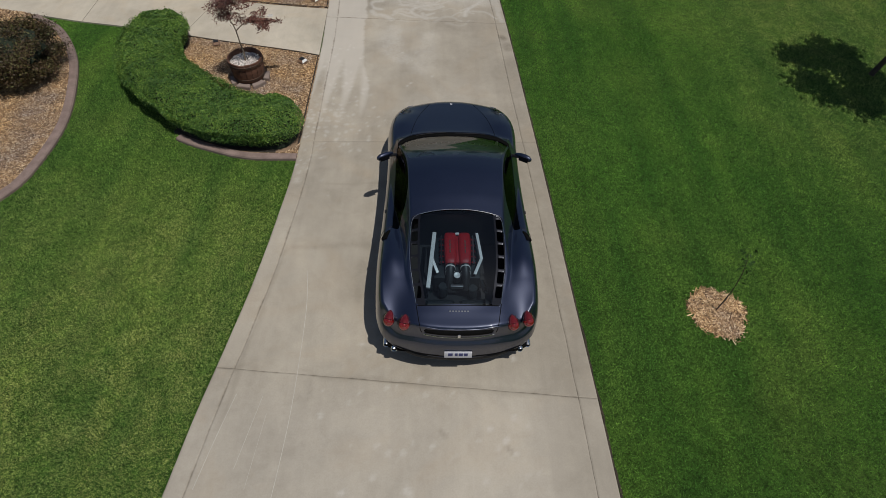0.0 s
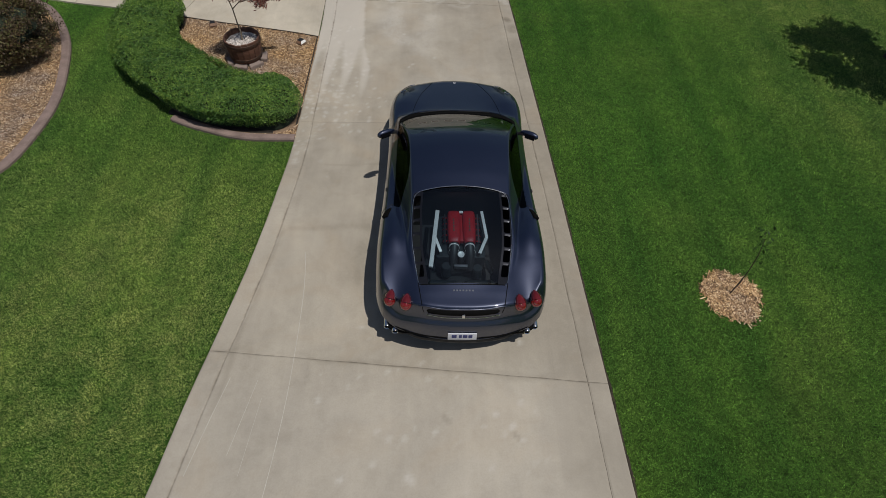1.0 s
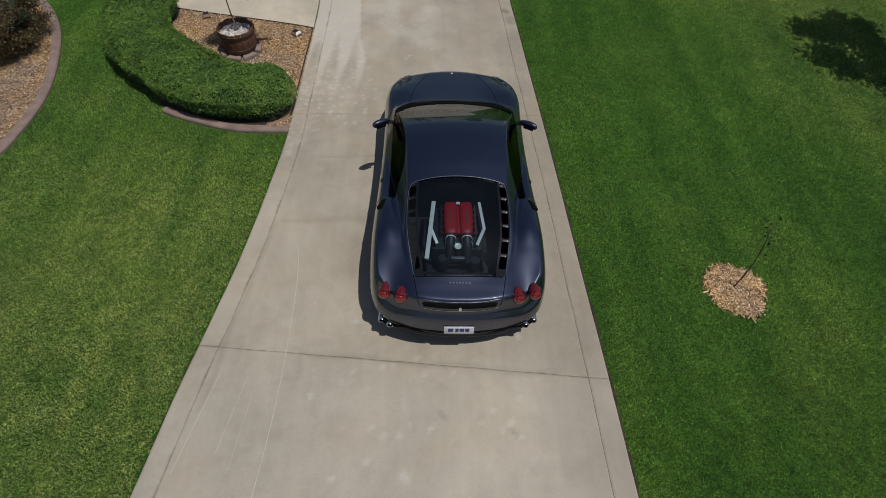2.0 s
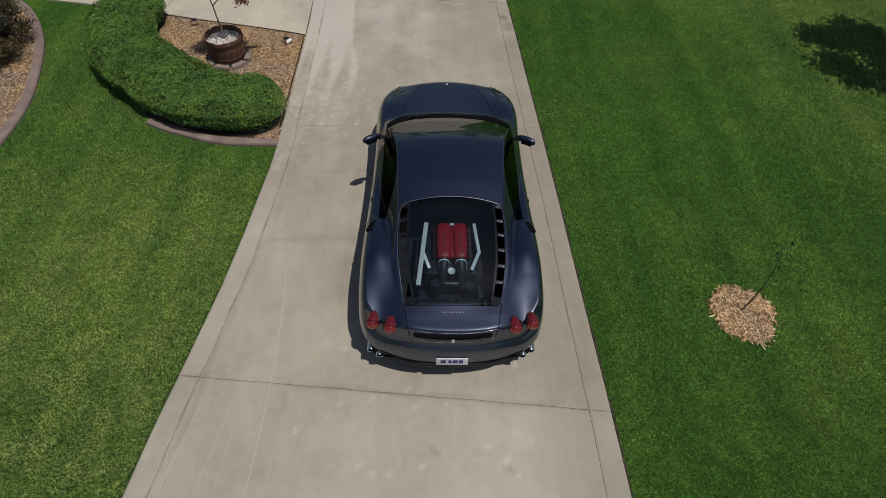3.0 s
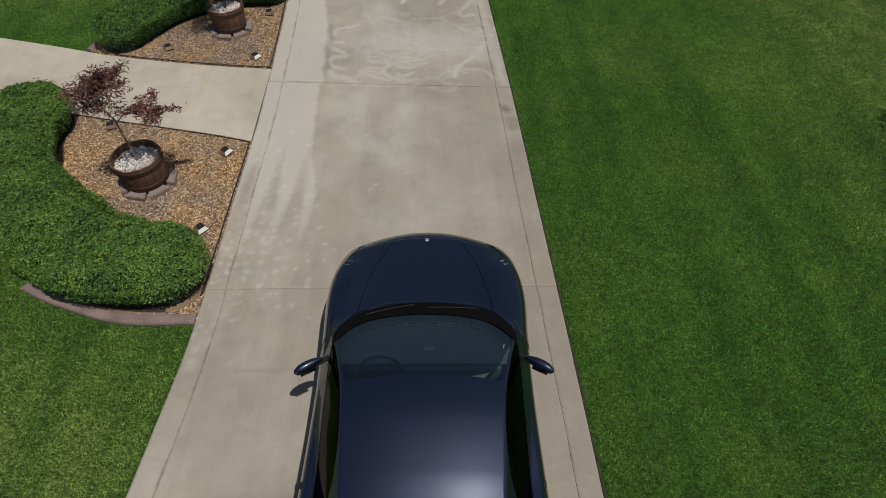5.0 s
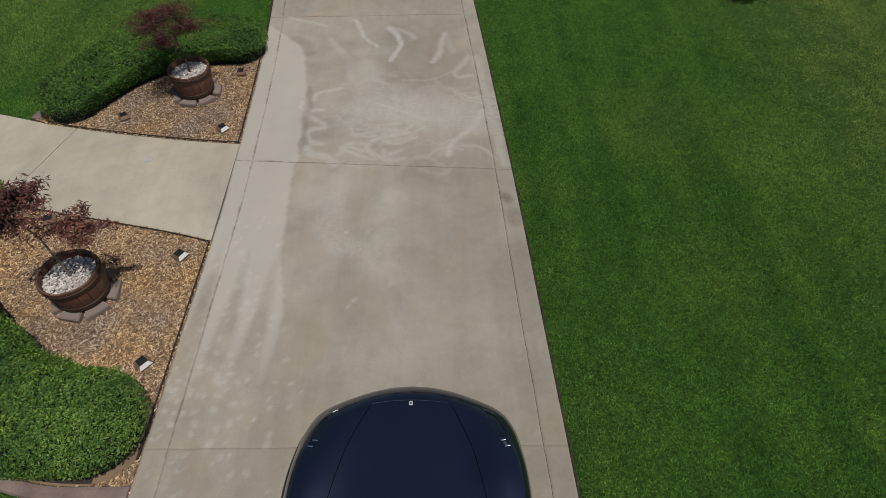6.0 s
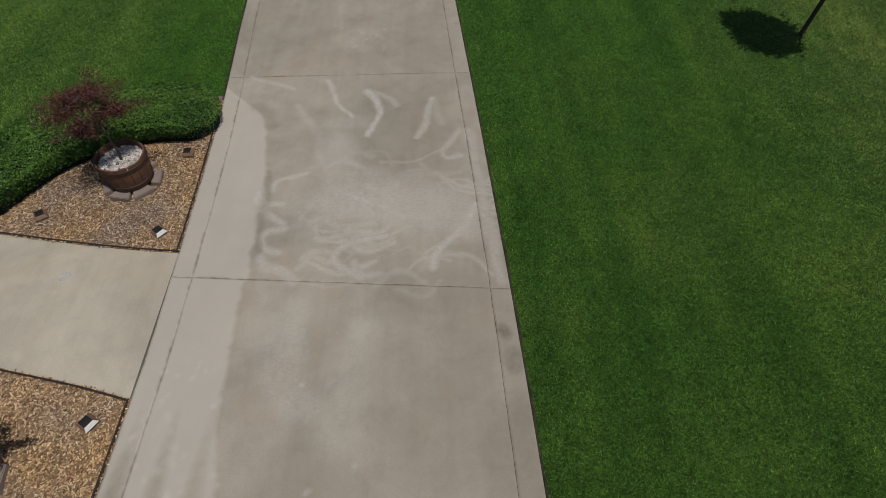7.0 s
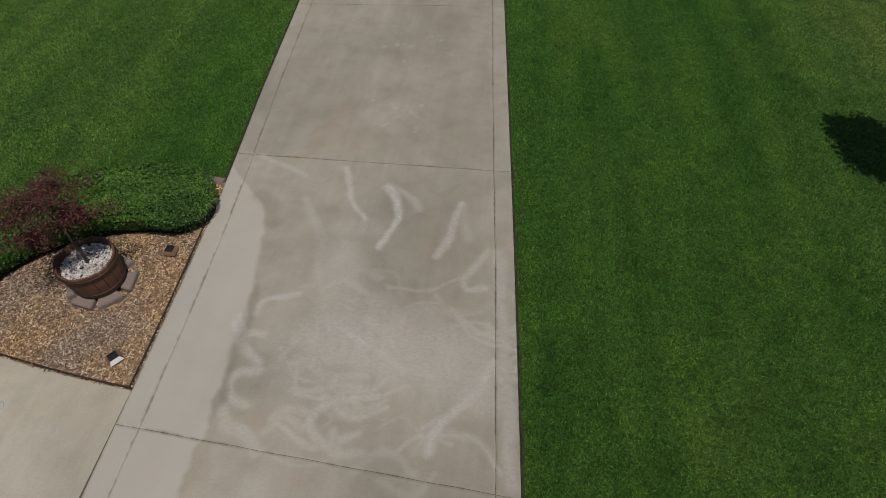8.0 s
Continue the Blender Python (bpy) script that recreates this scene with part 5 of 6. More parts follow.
for ex, ey in ((-0.805, -0.020), (-0.715, -0.078), (0.715, -0.078), (0.805, -0.020)):
    bm = bmesh.new()
    lathe(bm, [(0.036, -0.16), (0.036, 0.0), (0.033, 0.006), (0.028, 0.0), (0.028, -0.12)], 20, pose(ex, ey + 0.0, 0.375, 90, 0, 0))
    pipe = part("exhaust_pipe", bm, CHROME, car, "polished exhaust tip")
    bm = bmesh.new()
    lathe(bm, [(0.0, -0.05), (0.028, -0.05)], 16, pose(ex, ey + 0.0, 0.375, 90, 0, 0))
    part("bore", bm, BLACK, pipe)
# proud black tubes paint the shade of the cut-outs round the tips
for sgn in (-1, 1):
    bm = bmesh.new()
    rp_ = spline([(0.82 * sgn, 0.050), (0.74 * sgn, -0.002), (0.62 * sgn, -0.060), (0.46 * sgn, -0.112)], 14)
    tube(bm, [Vector((a, b, 0.385 - 0.05 * (abs(a) - 0.46))) for a, b in rp_], [0.02, 0.042, 0.052, 0.054, 0.053, 0.050, 0.045, 0.039, 0.032, 0.026, 0.020, 0.014, 0.008, 0.003], 10)
    part("exhaust_shade", bm, VOID, car, "black bulge painting the shaded cut-out round the exhaust tips")
bm = bmesh.new()
tube(bm, [Vector((a * 0.80, b - 0.018, 0.372)) for a, b in spline([(-0.60, -0.055), (-0.4, -0.125), (0, -0.155), (0.4, -0.125), (0.60, -0.055)], 30)], [0.003] + [0.011] * 28 + [0.003], 8)
part("bumper_lip", bm, PAINT, car, "painted lower lip of the rear bumper")
bm = bmesh.new()
dp = spline([(-0.60, -0.04), (-0.4, -0.115), (0, -0.15), (0.4, -0.115), (0.60, -0.04)], 30)
tube(bm, [Vector((a, b + 0.015, 0.30)) for a, b in dp], [0.02] + [0.035] * 28 + [0.02], 8)
part("diffuser", bm, BLACK, car, "black lower diffuser")
bm = bmesh.new()
c = on_skin([(0.0, 4.03)])[0]
box(bm, (0.030, 0.040, 0.005), Matrix.Translation(c + Vector((0, 0, 0.002))) @ pose(0, 0, 0, -14), 0.002)
badge = part("bonnet_badge", bm, PLATE, car, "small pale badge on the nose")
bm = bmesh.new()
box(bm, (0.012, 0.020, 0.004), Matrix.Translation(c + Vector((0, 0, 0.005))) @ pose(0, 0, 0, -14), 0.001)
part("badge_centre", bm, BLACK, badge)

# dark tubes painting the shade of creases in the rear bumper
for sgn in (-1, 1):
    cp = spline([(0.20 * sgn, -0.196), (0.40 * sgn, -0.168), (0.60 * sgn, -0.108), (0.72 * sgn, -0.048)], 20)
    bm = bmesh.new()
    tube(bm, [Vector((a, b - 0.010, 0.475 - 0.02 * abs(a))) for a, b in cp], [0.002] + [0.007] * 18 + [0.002], 6)
    part("crease_shade", bm, VOID, car)

# wheels
for wx, wy, wr in ((-0.80, 0.70, 0.335), (0.80, 0.70, 0.335), (-0.80, 3.31, 0.325), (0.80, 3.31, 0.325)):
    side = 1 if wx > 0 else -1
    m = pose(wx, wy, wr, 0, 90 * side, 0)
    bm = bmesh.new()
    lathe(bm, [(0.235, -0.12), (0.30, -0.125), (wr - 0.012, -0.11), (wr, -0.08), (wr, 0.08), (wr - 0.012, 0.11), (0.30, 0.125), (0.245, 0.12), (0.235, 0.10)], 40, m)
    wheel = part("wheel", bm, RUBBER, car, "low-profile tyre on an alloy rim")
    bm = bmesh.new()
    lathe(bm, [(0.236, -0.11), (0.236, 0.10), (0.245, 0.112), (0.225, 0.10), (0.22, 0.02)], 32, m)
    for i in range(5):
        box(bm, (0.22, 0.05, 0.03), m @ pose(0, 0, 0.07, 0, 0, 72 * i) @ pose(0.115, 0, 0), 0.006)
    lathe(bm, [(0.0, 0.09), (0.05, 0.09), (0.055, 0.05)], 16, m)
    part("rim", bm, RIM, wheel)

# ---------------------------------------------------------------- hedges, shrubs, trees
def leaf_mesh(name, centres, size, seed, normals=None, flat=0.5, long=1.7):
    """Many small folded leaves, one quad each, turned at random about the given normals."""
    rng = np.random.default_rng(seed)
    n = len(centres)
    w = rng.normal(size=(n, 3))
    if normals is not None:
        w = flat * w + normals * 1.0
    w /= np.linalg.norm(w, axis=1)[:, None] + 1e-9
    a = np.cross(w, rng.normal(size=(n, 3)))
    a /= np.linalg.norm(a, axis=1)[:, None] + 1e-9
    b = np.cross(w, a)
    s = (size * rng.uniform(0.6, 1.35, n))[:, None]
    v = np.empty((n, 4, 3))
    v[:, 0] = centres - a * s * 0.5 * long
    v[:, 1] = centres + b * s * 0.42 + w * s * 0.10
    v[:, 2] = centres + a * s * 0.5 * long
    v[:, 3] = centres - b * s * 0.42 + w * s * 0.10
    return mesh_np(name, v.reshape(-1, 3), np.arange(4 * n).reshape(n, 4))


def lumps(x, y, z, k):
    return 0.5 * np.sin(k * x + 1.3 * np.sin(k * 0.7 * y)) + 0.5 * np.sin(k * 1.1 * y + 2.0 + 1.1 * np.sin(0.8 * k * z + k * 0.6 * x))


def hedge(line, half, high, leaves, seed, label, material, slim=lambda x: 0 * x, bushes=2.6):
    """A clipped hedge along a curve: grown-together cushions, a core painted near black as inner shade under a coat of
    small leaves.
    """
    thing = tagged(new("hedge"), label, "hedge", "clipped hedges")
    line = np.asarray(line)

    def wide(x):
        return half - slim(x)

    def cushion(x, y):
        """Broad soft swells where the bushes of the row have grown together."""
        return 0.5 + 0.5 * lumps(x + 0.3 * y, y - 0.2 * x, 0 * x, bushes)

    def shell(x, y):
        c = cushion(x, y)
        d = dist_to(line, x, y) / (wide(x) * (0.93 + 0.07 * c + 0.05 * lumps(x, y, 0 * x, 4.1)))
        return high * (0.90 + 0.14 * c + 0.08 * lumps(x, y, 0 * x, 3.6) + 0.05 * lumps(x, y, 0 * x, 9.0)) * np.clip(1 - np.clip(d, 0, 1) ** 3.4, 0, 1) ** 0.40

    lo, hi = line.min(0) - half - 0.1, line.max(0) + half + 0.1
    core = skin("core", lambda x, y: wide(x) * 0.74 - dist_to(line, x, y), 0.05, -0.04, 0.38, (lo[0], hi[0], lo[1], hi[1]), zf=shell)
    part("core", core, CORE_SHADE, thing, "near-black core painted as the shade inside the hedge")
    rng = np.random.default_rng(seed)
    p = rng.uniform(lo, hi, (leaves * 4, 2))
    d = dist_to(line, p[:, 0], p[:, 1])
    p = p[d < wide(p[:, 0])][: int(leaves * 0.66)]
    p = p[shell(p[:, 0], p[:, 1]) > 0.24]
    z = shell(p[:, 0], p[:, 1])
    tuft = 0.020 * lumps(p[:, 0], p[:, 1], z, 14.0) + 0.018 * lumps(p[:, 0], p[:, 1], z, 26.0) + 0.014 * lumps(p[:, 1], p[:, 0], z, 47.0)
    top = np.c_[p, z - abs(rng.normal(0, 0.022, len(p))) + 0.012 + tuft + 0.05 * (rng.random(len(p)) < 0.02) * rng.random(len(p))]
    # flanks, drawn in towards the ground
    i = rng.integers(0, len(line) - 1, leaves)
    base = line[i] + (line[i + 1] - line[i]) * rng.random((leaves, 1))
    ang = rng.uniform(0, 2 * math.pi, leaves)
    q = base + wide(base[:, :1]) * np.c_[np.cos(ang), np.sin(ang)] * (rng.uniform(0.87, 0.98, (leaves, 1)) + 0.06 * lumps(base[:, :1] * 1.0 + np.cos(ang)[:, None], base[:, 1:] + np.sin(ang)[:, None], 0, 14.0))
    ok = dist_to(line, q[:, 0], q[:, 1]) > wide(q[:, 0]) * 0.85
    q, base = q[ok], base[ok]
    hz = 0.07 + (high * 0.74 - 0.07) * rng.random(len(q)) ** 0.6
    q = base + (q - base) * (0.68 + 0.33 * np.sqrt(hz / (high * 0.74)))[:, None]
    side = np.c_[q, hz]
    out = np.c_[q - base, np.full(len(q), 0.15)]
    e = 0.03
    gx = (shell(p[:, 0] + e, p[:, 1]) - shell(p[:, 0] - e, p[:, 1])) / (2 * e)
    gy = (shell(p[:, 0], p[:, 1] + e) - shell(p[:, 0], p[:, 1] - e)) / (2 * e)
    nt = np.c_[-gx, -gy, np.ones(len(p))]
    nor = np.vstack([nt / np.linalg.norm(nt, axis=1)[:, None], out / np.linalg.norm(out, axis=1)[:, None]])
    part("foliage", leaf_mesh("foliage", np.vstack([top, side]), 0.0165, seed, nor, 0.85), material, thing, "dense small leaves")
    return thing


hedge(HEDGE_1, 0.580, 0.56, 150000, 3, "clipped green hedge curving round the mulch bed by the driveway", HEDGE, lambda x: 0.075 * soft(-3.7, -3.0, x))
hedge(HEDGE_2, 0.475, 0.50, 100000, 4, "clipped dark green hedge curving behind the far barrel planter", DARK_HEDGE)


def shrub(name, at, radii, leaves, size, material, seed, label, category="shrub"):
    """A loose rounded bush: stems, a heart painted near black as inner shade, and clumps of leaves with gaps."""
    thing = tagged(new(name), label, category)
    thing.location = at
    rng = np.random.default_rng(seed)
    bm = bmesh.new()
    for i in range(9):
        a, r = rng.uniform(0, 2 * math.pi), rng.uniform(0.3, 0.75)
        tip = Vector((radii[0] * r * math.cos(a), radii[1] * r * math.sin(a), radii[2] * rng.uniform(0.9, 1.6)))
        tube(bm, [Vector((0.05 * math.cos(a), 0.05 * math.sin(a), 0)), tip * 0.5 + Vector((0, 0, 0.05)), tip], [0.018, 0.012, 0.004], 5)
    part("stem", bm, BARK, thing)
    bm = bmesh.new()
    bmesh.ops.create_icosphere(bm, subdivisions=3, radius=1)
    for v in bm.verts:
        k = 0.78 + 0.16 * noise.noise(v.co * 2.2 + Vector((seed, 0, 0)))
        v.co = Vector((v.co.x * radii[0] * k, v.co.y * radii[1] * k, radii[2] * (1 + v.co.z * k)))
    part("core", bm, CORE_SHADE, thing)
    clump = rng.normal(size=(90, 3))
    clump /= np.linalg.norm(clump, axis=1)[:, None]
    clump *= rng.uniform(0.78, 1.02, (90, 1))
    pick = rng.integers(0, 90, leaves)
    c = clump[pick] + rng.normal(0, 0.11, (leaves, 3))
    nor = c / (np.linalg.norm(c, axis=1)[:, None] + 1e-9)
    c = c * radii
    c[:, 2] = np.maximum(c[:, 2] + radii[2], 0.02)
    part("foliage", leaf_mesh("foliage", c, size, seed, nor, 1.1), material, thing)
    return thing


shrub("shrub", (-7.75, 5.55, 0.0), (0.86, 0.86, 0.42), 34000, 0.024, PURPLE, 11, "bronze-leaved rounded shrub in the kerbed mulch bed")


def tree(at, height, crown_at, radii, leaves, size, material, seed, label, trunk_r=0.05, clumps=70, spread=0.12, group="young trees on the lawn"):
    """Tapered trunk, limbs to the clumps, a crown of many leaves with gaps."""
    thing = tagged(new("tree"), label, "tree", group)
    thing.location = at
    rng = np.random.default_rng(seed)
    crown_at, radii = np.array(crown_at, float), np.array(radii, float)
    bm = bmesh.new()
    top = Vector((crown_at[0], crown_at[1], height * 0.86))
    tube(bm, [(0, 0, -0.05), (0.0, 0, 0.05), top * 0.3 * 1.0, top * 0.6, top], [trunk_r * 1.5, trunk_r * 1.1, trunk_r, trunk_r * 0.75, trunk_r * 0.25], 10)
    part("trunk", bm, BARK, thing, "slim dark trunk")
    c = rng.normal(size=(clumps, 3))
    c /= np.linalg.norm(c, axis=1)[:, None]
    c = c * rng.uniform(0.45, 1.0, (clumps, 1)) ** 0.6 * radii + crown_at
    bm = bmesh.new()
    for p in c[::3]:
        z0 = max(crown_at[2] - radii[2] * 0.9, 0.35 * p[2])
        s = Vector((crown_at[0] * z0 / height, crown_at[1] * z0 / height, z0))
        tube(bm, [s, s.lerp(Vector(p), 0.5) + Vector((0, 0, -0.05)), Vector(p)], [trunk_r * 0.4, trunk_r * 0.22, 0.004], 5)
    part("limb", bm, BARK, thing)
    pick = rng.integers(0, clumps, leaves)
    pts = c[pick] + rng.normal(0, spread, (leaves, 3)) * (1, 1, 0.6)
    part("crown", leaf_mesh("crown", pts, size, seed), material, thing, "dense dark leafy crown")
    return thing


DARK_LEAF = leaf_mat("dark_leaf", (0.010, 0.013, 0.008), (0.018, 0.024, 0.012), (0.030, 0.036, 0.018), rough=0.6)
tree((6.52, 12.62, -0.03), 2.8, (-0.08, -0.34, 1.80), (0.48, 0.58, 0.80), 9000, 0.060, DARK_LEAF, 21, "young dark-leaved tree with a rounded crown on the lawn", 0.035, 60, 0.10)
tree((8.08, 5.95, -0.03), 3.6, (0.02, -0.60, 2.35), (1.00, 1.22, 0.90), 6500, 0.080, TREE_LEAF, 22, "young broad-leaved tree casting a ragged shadow on the lawn", 0.045, 60, 0.13)


# trees far ahead, seen only mirrored in the bonnet and the windscreen
rt_ = random.Random(77)
for k_ in range(13):
    hi_ = rt_.uniform(3.4, 9.5)
    tree((-34 + 5.6 * k_ + rt_.uniform(-1.5, 1.5), rt_.uniform(44, 56), -0.03), hi_, (0, 0, hi_ * 0.60), (hi_ * 0.20, hi_ * 0.20, hi_ * 0.42), 1600, 0.30, TREE_LEAF, 200 + k_, "leafy green tree standing far beyond the driveway", 0.12, 45, 0.28, "far tall trees")


# ---------------------------------------------------------------- barrel planters with maples
def planter(at, turn, label, size=1.0, tall=0.375):
    thing = tagged(new("barrel_planter"), label, "planter", "barrel planters")
    thing.matrix_world = pose(*at, 0, 0, turn)
    thing.scale = (size,) * 3
    n, r0, r1, h, th = 18, 0.255, 0.300, tall, 0.022
    wide = 2 * math.pi / n
    for i in range(n):
        bm = bmesh.new()
        a0, a1 = wide * i + 0.010, wide * (i + 1) - 0.010
        rows = []
        up = h + 0.006 * math.sin(i * 2.3)
        for z in (0.0, h * 0.5, up):
            r = r0 + (r1 - r0) * math.sin(z / h * math.pi / 2)
            rows.append([bm.verts.new((q * math.cos(a), q * math.sin(a), z)) for q, a in ((r, a0), (r, a1), (r - th, a1), (r - th, a0))])
        for lo, hi in zip(rows, rows[1:]):
            for k in range(4):
                bm.faces.new((lo[k], lo[(k + 1) % 4], hi[(k + 1) % 4], hi[k]))
        bm.faces.new(rows[0][::-1])
        bm.faces.new(rows[-1])
        part("stave", bm, STAVE, thing, smooth=False)
    for z in (0.06, h - 0.055):
        bm = bmesh.new()
        r = r0 + (r1 - r0) * math.sin(z / h * math.pi / 2)
        lathe(bm, [(r + 0.001, z - 0.022), (r + 0.006, z - 0.020), (r + 0.008, z + 0.018), (r + 0.002, z + 0.022)], 40)
        part("hoop", bm, HOOP, thing, "rusty iron hoop")
    bm = bmesh.new()
    lathe(bm, [(0.0, h - 0.095), (0.15, h - 0.09), (r1 - th - 0.001, h - 0.10)], 28)
    part("soil", bm, SOIL_AND_SHADE, thing)
    return thing


def pebbles(at, radius, count, seed, label):
    rng = np.random.default_rng(seed)
    unit = np.array([(1, 0, 0), (0, 1, 0), (-1, 0, 0), (0, -1, 0), (0, 0, 1), (0, 0, -1)], float)
    tri = np.array([(0, 1, 4), (1, 2, 4), (2, 3, 4), (3, 0, 4), (1, 0, 5), (2, 1, 5), (3, 2, 5), (0, 3, 5)])
    rr = radius * np.sqrt(rng.random(count))
    aa = rng.uniform(0, 2 * math.pi, count)
    sz = rng.uniform(0.007, 0.019, (count, 1, 1)) * rng.uniform(0.6, 1.3, (count, 1, 3))
    v = unit[None] * sz
    ca, sa = np.cos(aa * 3.7)[:, None], np.sin(aa * 3.7)[:, None]
    v = np.stack([v[..., 0] * ca - v[..., 1] * sa, v[..., 0] * sa + v[..., 1] * ca, v[..., 2] * 0.7], -1)
    v += np.stack([rr * np.cos(aa), rr * np.sin(aa), 0.012 + 0.015 * rng.random(count)], -1)[:, None]
    f = (tri[None] + 6 * np.arange(count)[:, None, None]).reshape(-1, 3)
    ob = part("pebbles", mesh_np("pebbles", v.reshape(-1, 3), f), PEBBLE)
    ob.location = at
    return tagged(ob, label, "pebbles", kind="stuff")


def paver(at, turn):
    bm = bmesh.new()
    pts = [(-0.13, -0.055), (0.13, -0.055), (0.095, 0.06), (-0.095, 0.06)]
    lo = [bm.verts.new((px, py, 0)) for px, py in pts]
    hi = [bm.verts.new((px, py, 0.075)) for px, py in pts]
    for k in range(4):
        bm.faces.new((lo[k], lo[(k + 1) % 4], hi[(k + 1) % 4], hi[k]))
    bm.faces.new(lo[::-1])
    bm.faces.new(hi)
    bmesh.ops.bevel(bm, geom=list(bm.edges), offset=0.008, segments=2, affect="EDGES")
    ob = part("paver_block", bm, PAVER)
    ob.matrix_world = pose(*at, 0, 0, turn)
    return tagged(ob, "tapered concrete paver block under the barrel planter", "paver", "blocks under the planters")


def maple(at, clusters, leaves, seed, label, size=0.05, bark=None, leaf=None):
    """A small lace-leaf maple: a crooked pale stem that forks to airy leaf clusters."""
    thing = tagged(new("japanese_maple"), label, "small tree", "maples in barrels")
    thing.location = at
    rng = np.random.default_rng(seed)
    bm = bmesh.new()
    fork = Vector((-0.03, 0.05, 0.50))
    tube(bm, [(0, 0, -0.04), (0.015, 0, 0.12), (-0.01, 0.02, 0.28), fork], [0.017, 0.014, 0.012, 0.010], 8)
    part("trunk", bm, bark or PALE_BARK, thing, "thin crooked pale stem")
    bm = bmesh.new()
    pts = []
    for (cx, cy, cz), rad in clusters:
        c = Vector((cx, cy, cz))
        limb = Vector((-0.08, 0.04, 0.72)) if cx < 0.2 else Vector((0.10, 0.04, 0.62))
        mid = limb.lerp(c, 0.5) + Vector((0.01, 0, 0.03))
        tube(bm, [fork, fork.lerp(limb, 0.5) + Vector((0.008, 0, 0.01)), limb, mid, c], [0.009, 0.008, 0.007, 0.005, 0.0025], 6)
        for k in range(7):
            tip = c + Vector(rng.normal(0, 1, 3)) * rad * 0.7
            tip.z = c.z + (tip.z - c.z) * 0.5
            st = mid.lerp(c, rng.uniform(0.2, 1.0))
            tube(bm, [st, st.lerp(tip, 0.5) + Vector((0, 0, 0.02)), tip], [0.004, 0.003, 0.0015], 4)
            m = leaves // (7 * len(clusters))
            along = rng.uniform(0.35, 1.15, (m, 1))
            p = np.array(st) + (np.array(tip) - np.array(st)) * along
            pts.append(p + rng.normal(0, rad * 0.24, (m, 3)) * (1, 1, 0.5))
    part("branch", bm, bark or PALE_BARK, thing)
    nor = np.tile((0, 0, 1.0), (sum(map(len, pts)), 1))
    part("foliage", leaf_mesh("foliage", np.vstack(pts), size, seed, nor, 0.8, 3.4), leaf or MAPLE, thing, "airy red lace leaves")
    return thing


P1, P2 = (-3.565, 5.50), (-3.345, 9.11)
planter((*P1, 0.075), 0, "half-barrel wooden planter with pebbles, standing on paver blocks")
planter((*P2, 0.075), 7, "half-barrel planter of dark staves in the far bed", 0.97, 0.39)
pebbles((*P1, 0.075 + 0.275), 0.262, 1500, 5, "white pebbles covering the soil in the barrel")
pebbles((*P2, 0.075 + 0.285), 0.252, 1500, 6, "white and grey pebbles in the far barrel")
for (px, py) in (P1, P2):
    for a in (-100, -48, 8, 75, 150, 205):
        r = radians(a)
        paver((px + 0.285 * math.cos(r), py + 0.285 * math.sin(r), -0.003), a + 90)
maple((*P1, 0.40), [((0.0, 0.0, 1.08), 0.22), ((-0.16, 0.0, 0.84), 0.21), ((0.12, 0.08, 1.16), 0.17), ((0.32, 0.02, 0.74), 0.16), ((0.48, 0.04, 0.68), 0.13), ((-0.09, 0.05, 0.98), 0.19)], 4300, 31, "small red lace-leaf maple growing in the barrel", 0.0165, None, PINK_MAPLE)
maple((*P2, 0.40), [((-0.06, 0.0, 0.88), 0.28), ((-0.32, -0.05, 0.72), 0.28), ((0.26, 0.03, 0.64), 0.23), ((0.04, 0.26, 0.78), 0.24), ((-0.10, -0.2, 0.58), 0.18), ((-0.30, 0.24, 0.70), 0.22)], 6500, 32, "dark red lace-leaf maple in the far barrel", 0.0125, BARK)


# ---------------------------------------------------------------- path lights, edging, sapling
def path_light(at, turn, label, lens=True):
    thing = tagged(new("path_light"), label, "path light", "solar path lights")
    thing.matrix_world = pose(*at, 0, 0, turn)
    bm = bmesh.new()
    box(bm, (0.125, 0.125, 0.045), pose(0, 0, 0.02), 0.006)
    part("base", bm, BROWN, thing)
    lo, hi, z0, z1 = 0.070, 0.042, 0.044, 0.085
    corner = [(-1, -1), (1, -1), (1, 1), (-1, 1)]
    for k in range(4):
        (ax, ay), (bx, by) = corner[k], corner[(k + 1) % 4]
        bm = bmesh.new()
        o = [bm.verts.new(p) for p in ((ax * lo, ay * lo, z0), (bx * lo, by * lo, z0), (bx * hi, by * hi, z1), (ax * hi, ay * hi, z1))]
        i = [bm.verts.new((v.co.x * 0.93, v.co.y * 0.93, v.co.z - 0.005)) for v in o]
        for m in range(4):
            bm.faces.new((o[m], o[(m + 1) % 4], i[(m + 1) % 4], i[m]))
        bm.faces.new(o)
        bm.faces.new(i[::-1])
        # one face is painted white for the sun's glare on it
        part("side_face", bm, WHITE if k == 0 and lens else BROWN, thing, "lens face painted white as sun glare" if k == 0 and lens else "", False)
    bm = bmesh.new()
    box(bm, (0.088, 0.088, 0.010), pose(0, 0, 0.086), 0.003)
    part("solar_panel", bm, BLACK, thing, "dark square solar panel")
    return thing


for x, y, turn, lens in ((-2.715, 6.03, 58, True), (-2.775, 8.27, 52, True), (-2.69, 4.68, 48, True), (-2.81, 9.61, 3, False), (-4.225, 8.52, 35, False), (-4.43, 6.57, 20, False)):
    path_light((x, y, -0.002), turn, "brown solar path light with one lens face painted sun-bright" if lens else "small all-brown solar path light set in the mulch", lens)


